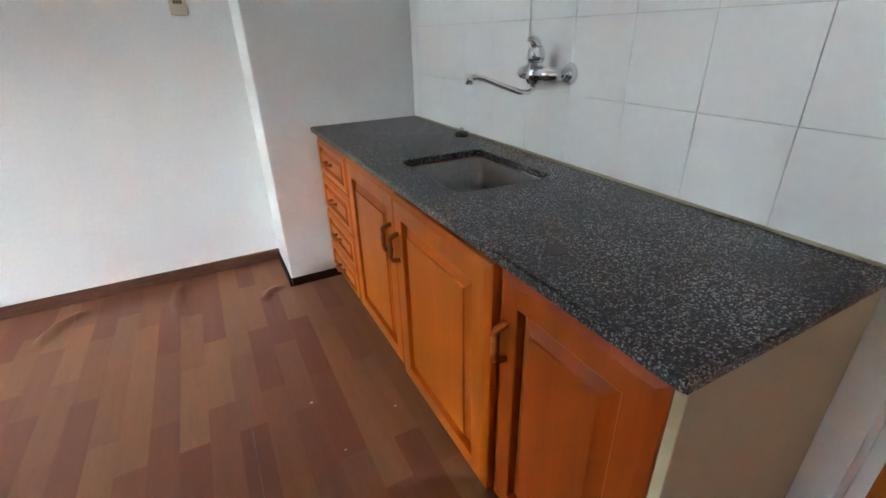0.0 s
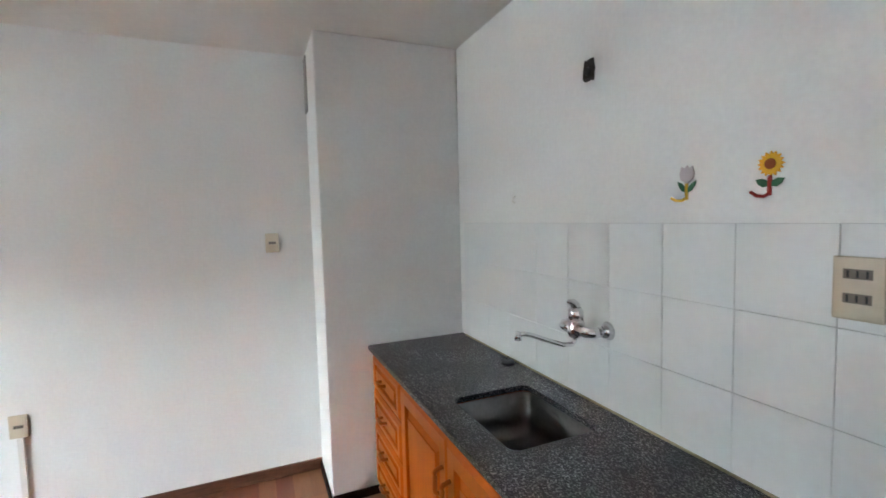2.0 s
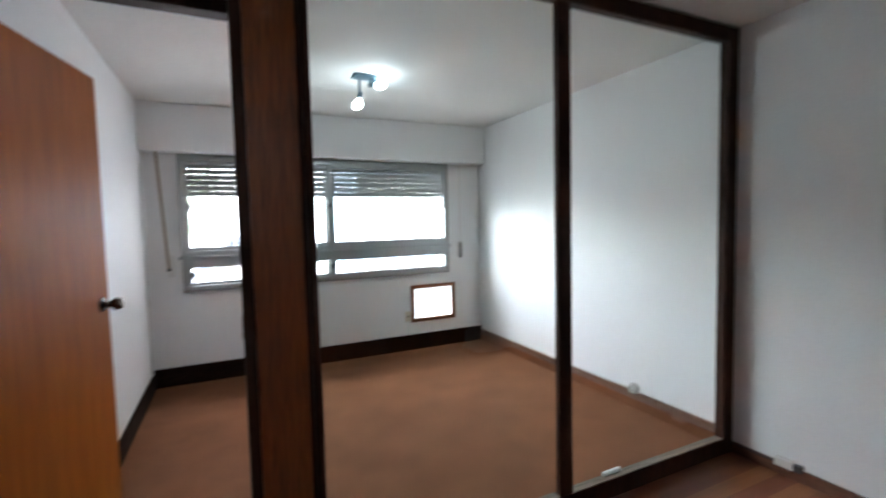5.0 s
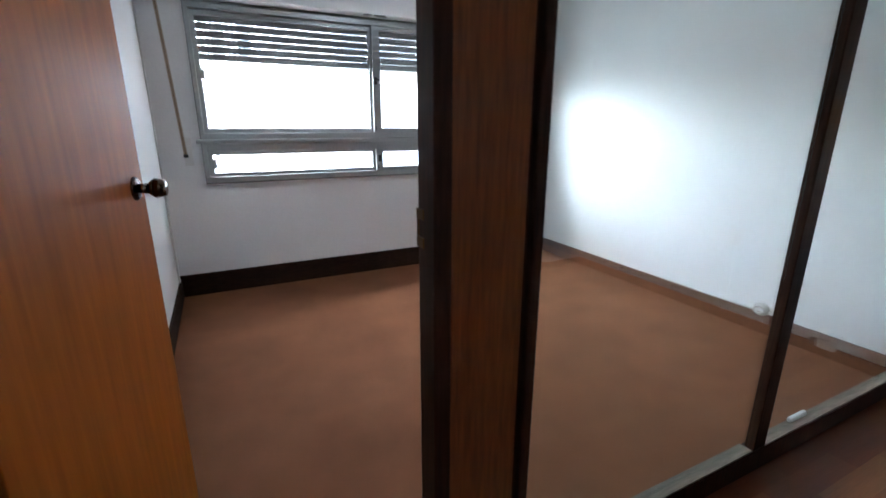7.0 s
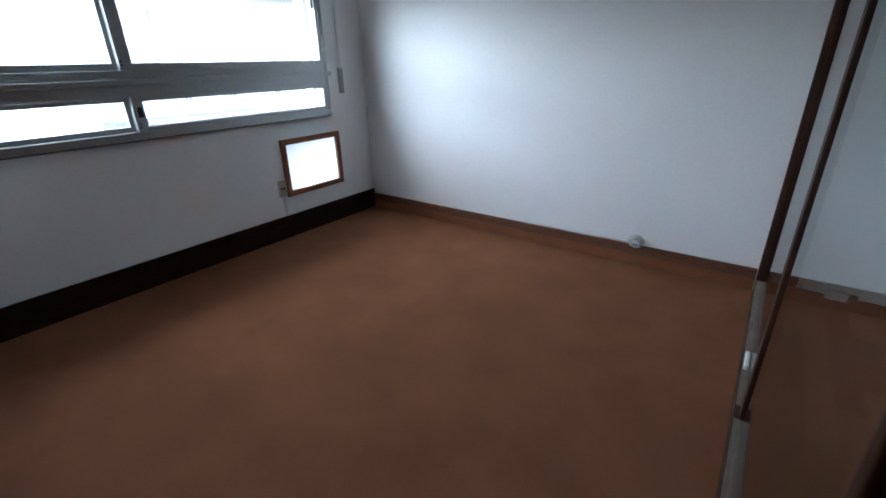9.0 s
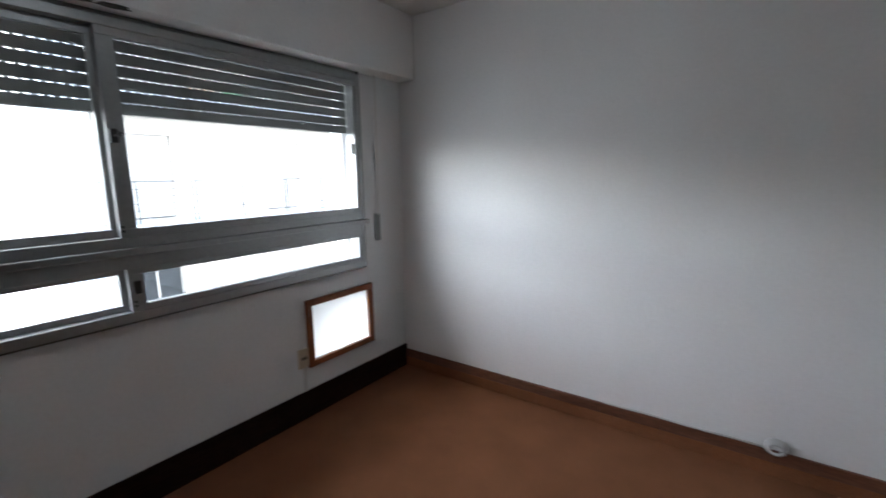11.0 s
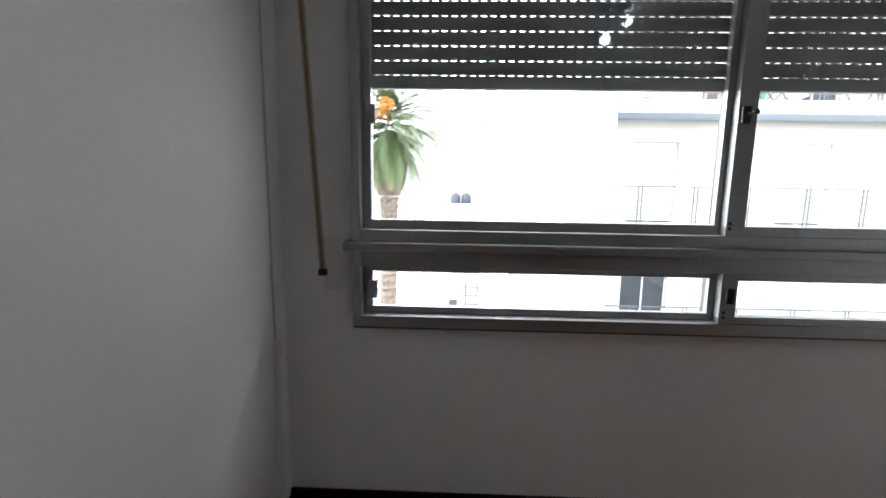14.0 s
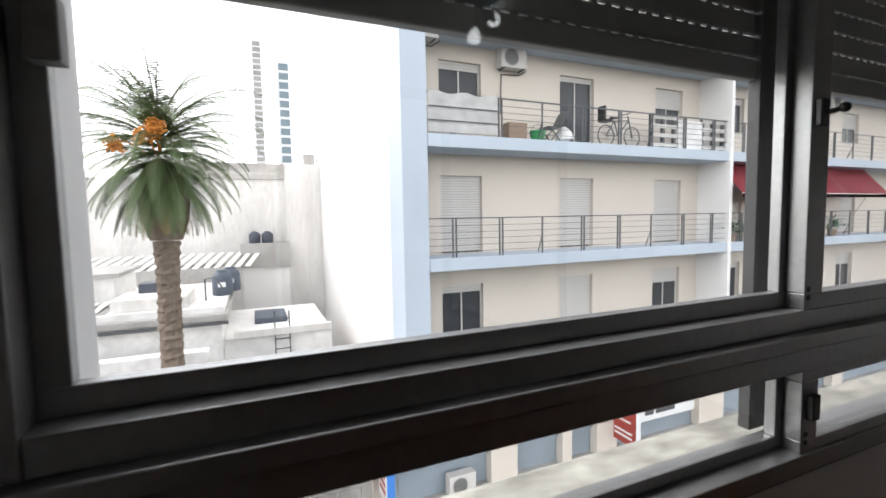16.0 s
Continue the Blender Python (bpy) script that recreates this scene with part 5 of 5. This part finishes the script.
part("tank_base", box_bm((-26.59, -2.57, -0.97), (-25.2, -0.36, 0.17), 0.02), CONC, gb)
gb.location = (0, -0.95, 0.15)
for k in range(2):
    t2 = thing("roof_tank", "dark plastic water tank on a concrete block", "tank", group="tanks on the block")
    y = -2.87 + k * 0.58
    part("drum", add_tube(bmesh.new(), [(-25.8, y, 0.32), (-25.8, y, 0.34), (-25.8, y, 0.72), (-25.8, y, 0.80), (-25.8, y, 0.84)], [0.25, 0.26, 0.27, 0.22, 0.14], 20), TANKM, t2, "", True)
    part("lid", add_cyl(bmesh.new(), (-25.8, y, 0.84), (-25.8, y, 0.89), 0.13, 0.12, 16), TANKM, t2)

# far towers
for y0, w, zt, m in ((-1.97, 1.05, 27.9, CONC), (1.55, 1.35, 25.3, TOWERW)):
    tw = thing("distant_tower", "tall distant tower with a column of windows", "tower")
    part("shaft", box_bm((-80, y0 - 0.12, GZ), (-75.06, y0 + w + 0.12, zt + 0.3)), TOWER, tw)
    n = 26 if y0 < 0 else 14
    h0 = (zt - 6.0) / n
    for k in range(n):
        part("window", box_bm((-75.05, y0, 6.0 + k * h0), (-75.0, y0 + w, 6.0 + k * h0 + h0 * 0.72)), m, tw)

# ---- palm ----
palm = thing("palm_tree", "tall date palm with arching fronds and orange dates", "tree")
PX, PY = -14.85, -4.8
b2 = bmesh.new()
rings = []
seg = 18
zs = [GZ + i * 0.075 for i in range(int((1.05 - GZ) / 0.075))]
for i, z in enumerate(zs):
    r = 0.235 + (0.025 if i % 3 == 0 else 0.0) + 0.05 * max(0, (z - 0.2))
    rings.append([b2.verts.new((PX + 0.12 * math.sin((z + 6) * 0.25) + (r + rnd.uniform(-0.02, 0.03)) * math.cos(2 * math.pi * (k + 0.5 * (i % 2)) / seg), PY - 0.1 + 0.1 * (z + 6.3) / 7.4 + (r + rnd.uniform(-0.02, 0.03)) * math.sin(2 * math.pi * (k + 0.5 * (i % 2)) / seg), z)) for k in range(seg)])
for r0, r1 in zip(rings, rings[1:]):
    for k in range(seg):
        b2.faces.new((r0[k], r0[(k + 1) % seg], r1[(k + 1) % seg], r1[k]))
part("trunk", b2, TRUNK, palm, "grey-brown ringed trunk")
part("boss", add_tube(bmesh.new(), [(PX + 0.12, PY, 1.0), (PX + 0.12, PY, 1.5), (PX + 0.12, PY, 2.1), (PX + 0.12, PY, 2.6), (PX + 0.12, PY, 2.9)], [0.34, 0.5, 0.55, 0.4, 0.15], 14), TRUNK, palm)


def frond_mesh(up, length, droop, m):
    """One pinnate frond that leaves the origin along +x, rising by up degrees and drooping."""
    b = bmesh.new()
    a, p = radians(up), Vector((0, 0, 0))
    pts, n = [p.copy()], 26
    for k in range(n):
        p = p + Vector((math.cos(a), 0, math.sin(a))) * (length / n)
        pts.append(p.copy())
        a -= droop / n * (0.5 + 1.2 * k / n)
        a = max(a, radians(-88))
    add_tube(b, pts, [0.022 * (1 - 0.85 * k / n) for k in range(n + 1)], 5)
    for k in range(3, n + 1):
        t = (pts[k] - pts[k - 1]).normalized()
        up_v = Vector((-t.z, 0, t.x))
        L = 0.33 * math.sin(math.pi * min(1, 0.18 + 0.8 * k / n)) + 0.06
        for sub in (0.0, 0.5):
            o = pts[k - 1] + (pts[k] - pts[k - 1]) * sub
            for s in (1, -1):
                d = (Vector((0, s, 0)) * 0.8 + t * 0.7 + up_v * 0.12 + Vector((0, 0, -0.5)) + Vector((rnd.uniform(-.05, .05), rnd.uniform(-.05, .05), rnd.uniform(-.05, .05)))).normalized() * L
                w = t * 0.012
                v = [b.verts.new(q) for q in (o - w, o + w, o + d * 0.6 + w * 0.8, o + d, o + d * 0.6 - w * 0.8)]
                b.faces.new(v)
    me = bpy.data.meshes.new("frond")
    b.to_mesh(me)
    b.free()
    me.materials.append(m)
    return me


VAR = [(70, 2.6, 1.25, FROND), (54, 2.9, 1.4, FROND), (38, 2.9, 1.45, FROND), (22, 2.5, 1.5, FROND), (6, 2.3, 1.35, FROND), (-14, 2.2, 1.05, FROND), (-33, 2.05, 0.75, FROND), (-50, 1.7, 0.6, DRYF)]
CNT = [9, 13, 16, 17, 18, 20, 20, 12]
for (up, ln, dr, mm), n in zip(VAR, CNT):
    meshes = [frond_mesh(up, ln, dr, mm), frond_mesh(up - 7, ln * 0.94, dr * 1.1, mm)]
    for k in range(n):
        o = new("frond", meshes[k % 2])
        o.parent = palm
        z = 3.6 - 1.0 * (75 - up) / 125
        o.location = (PX + 0.12, PY, z)
        o.rotation_euler = (rnd.uniform(-0.12, 0.12), rnd.uniform(-0.1, 0.1), 2 * math.pi * (k + rnd.uniform(-0.3, 0.3)) / n + up)
for cy, cz in ((-4.74, 3.58), (-4.82, 3.46), (-5.0, 3.32), (-5.52, 3.12)):
    b2 = bmesh.new()
    c = Vector((PX + 0.95, cy, cz))
    for j in range(130):
        d = Vector((rnd.gauss(0, 1), rnd.gauss(0, 1), rnd.gauss(0, 0.8))).normalized() * rnd.uniform(0.04, 0.22)
        bmesh.ops.create_icosphere(b2, subdivisions=1, radius=0.03, matrix=Matrix.Translation(c + d + Vector((0, 0, -abs(d.y) * 0.3))))
    add_tube(b2, [(PX + 0.3, PY + (cy - PY) * 0.4, 3.0), (PX + 0.65, PY + (cy - PY) * 0.8, cz + 0.1), c], 0.02, 6)
    part("date_cluster", b2, DATES, palm, "orange bunch of dates")
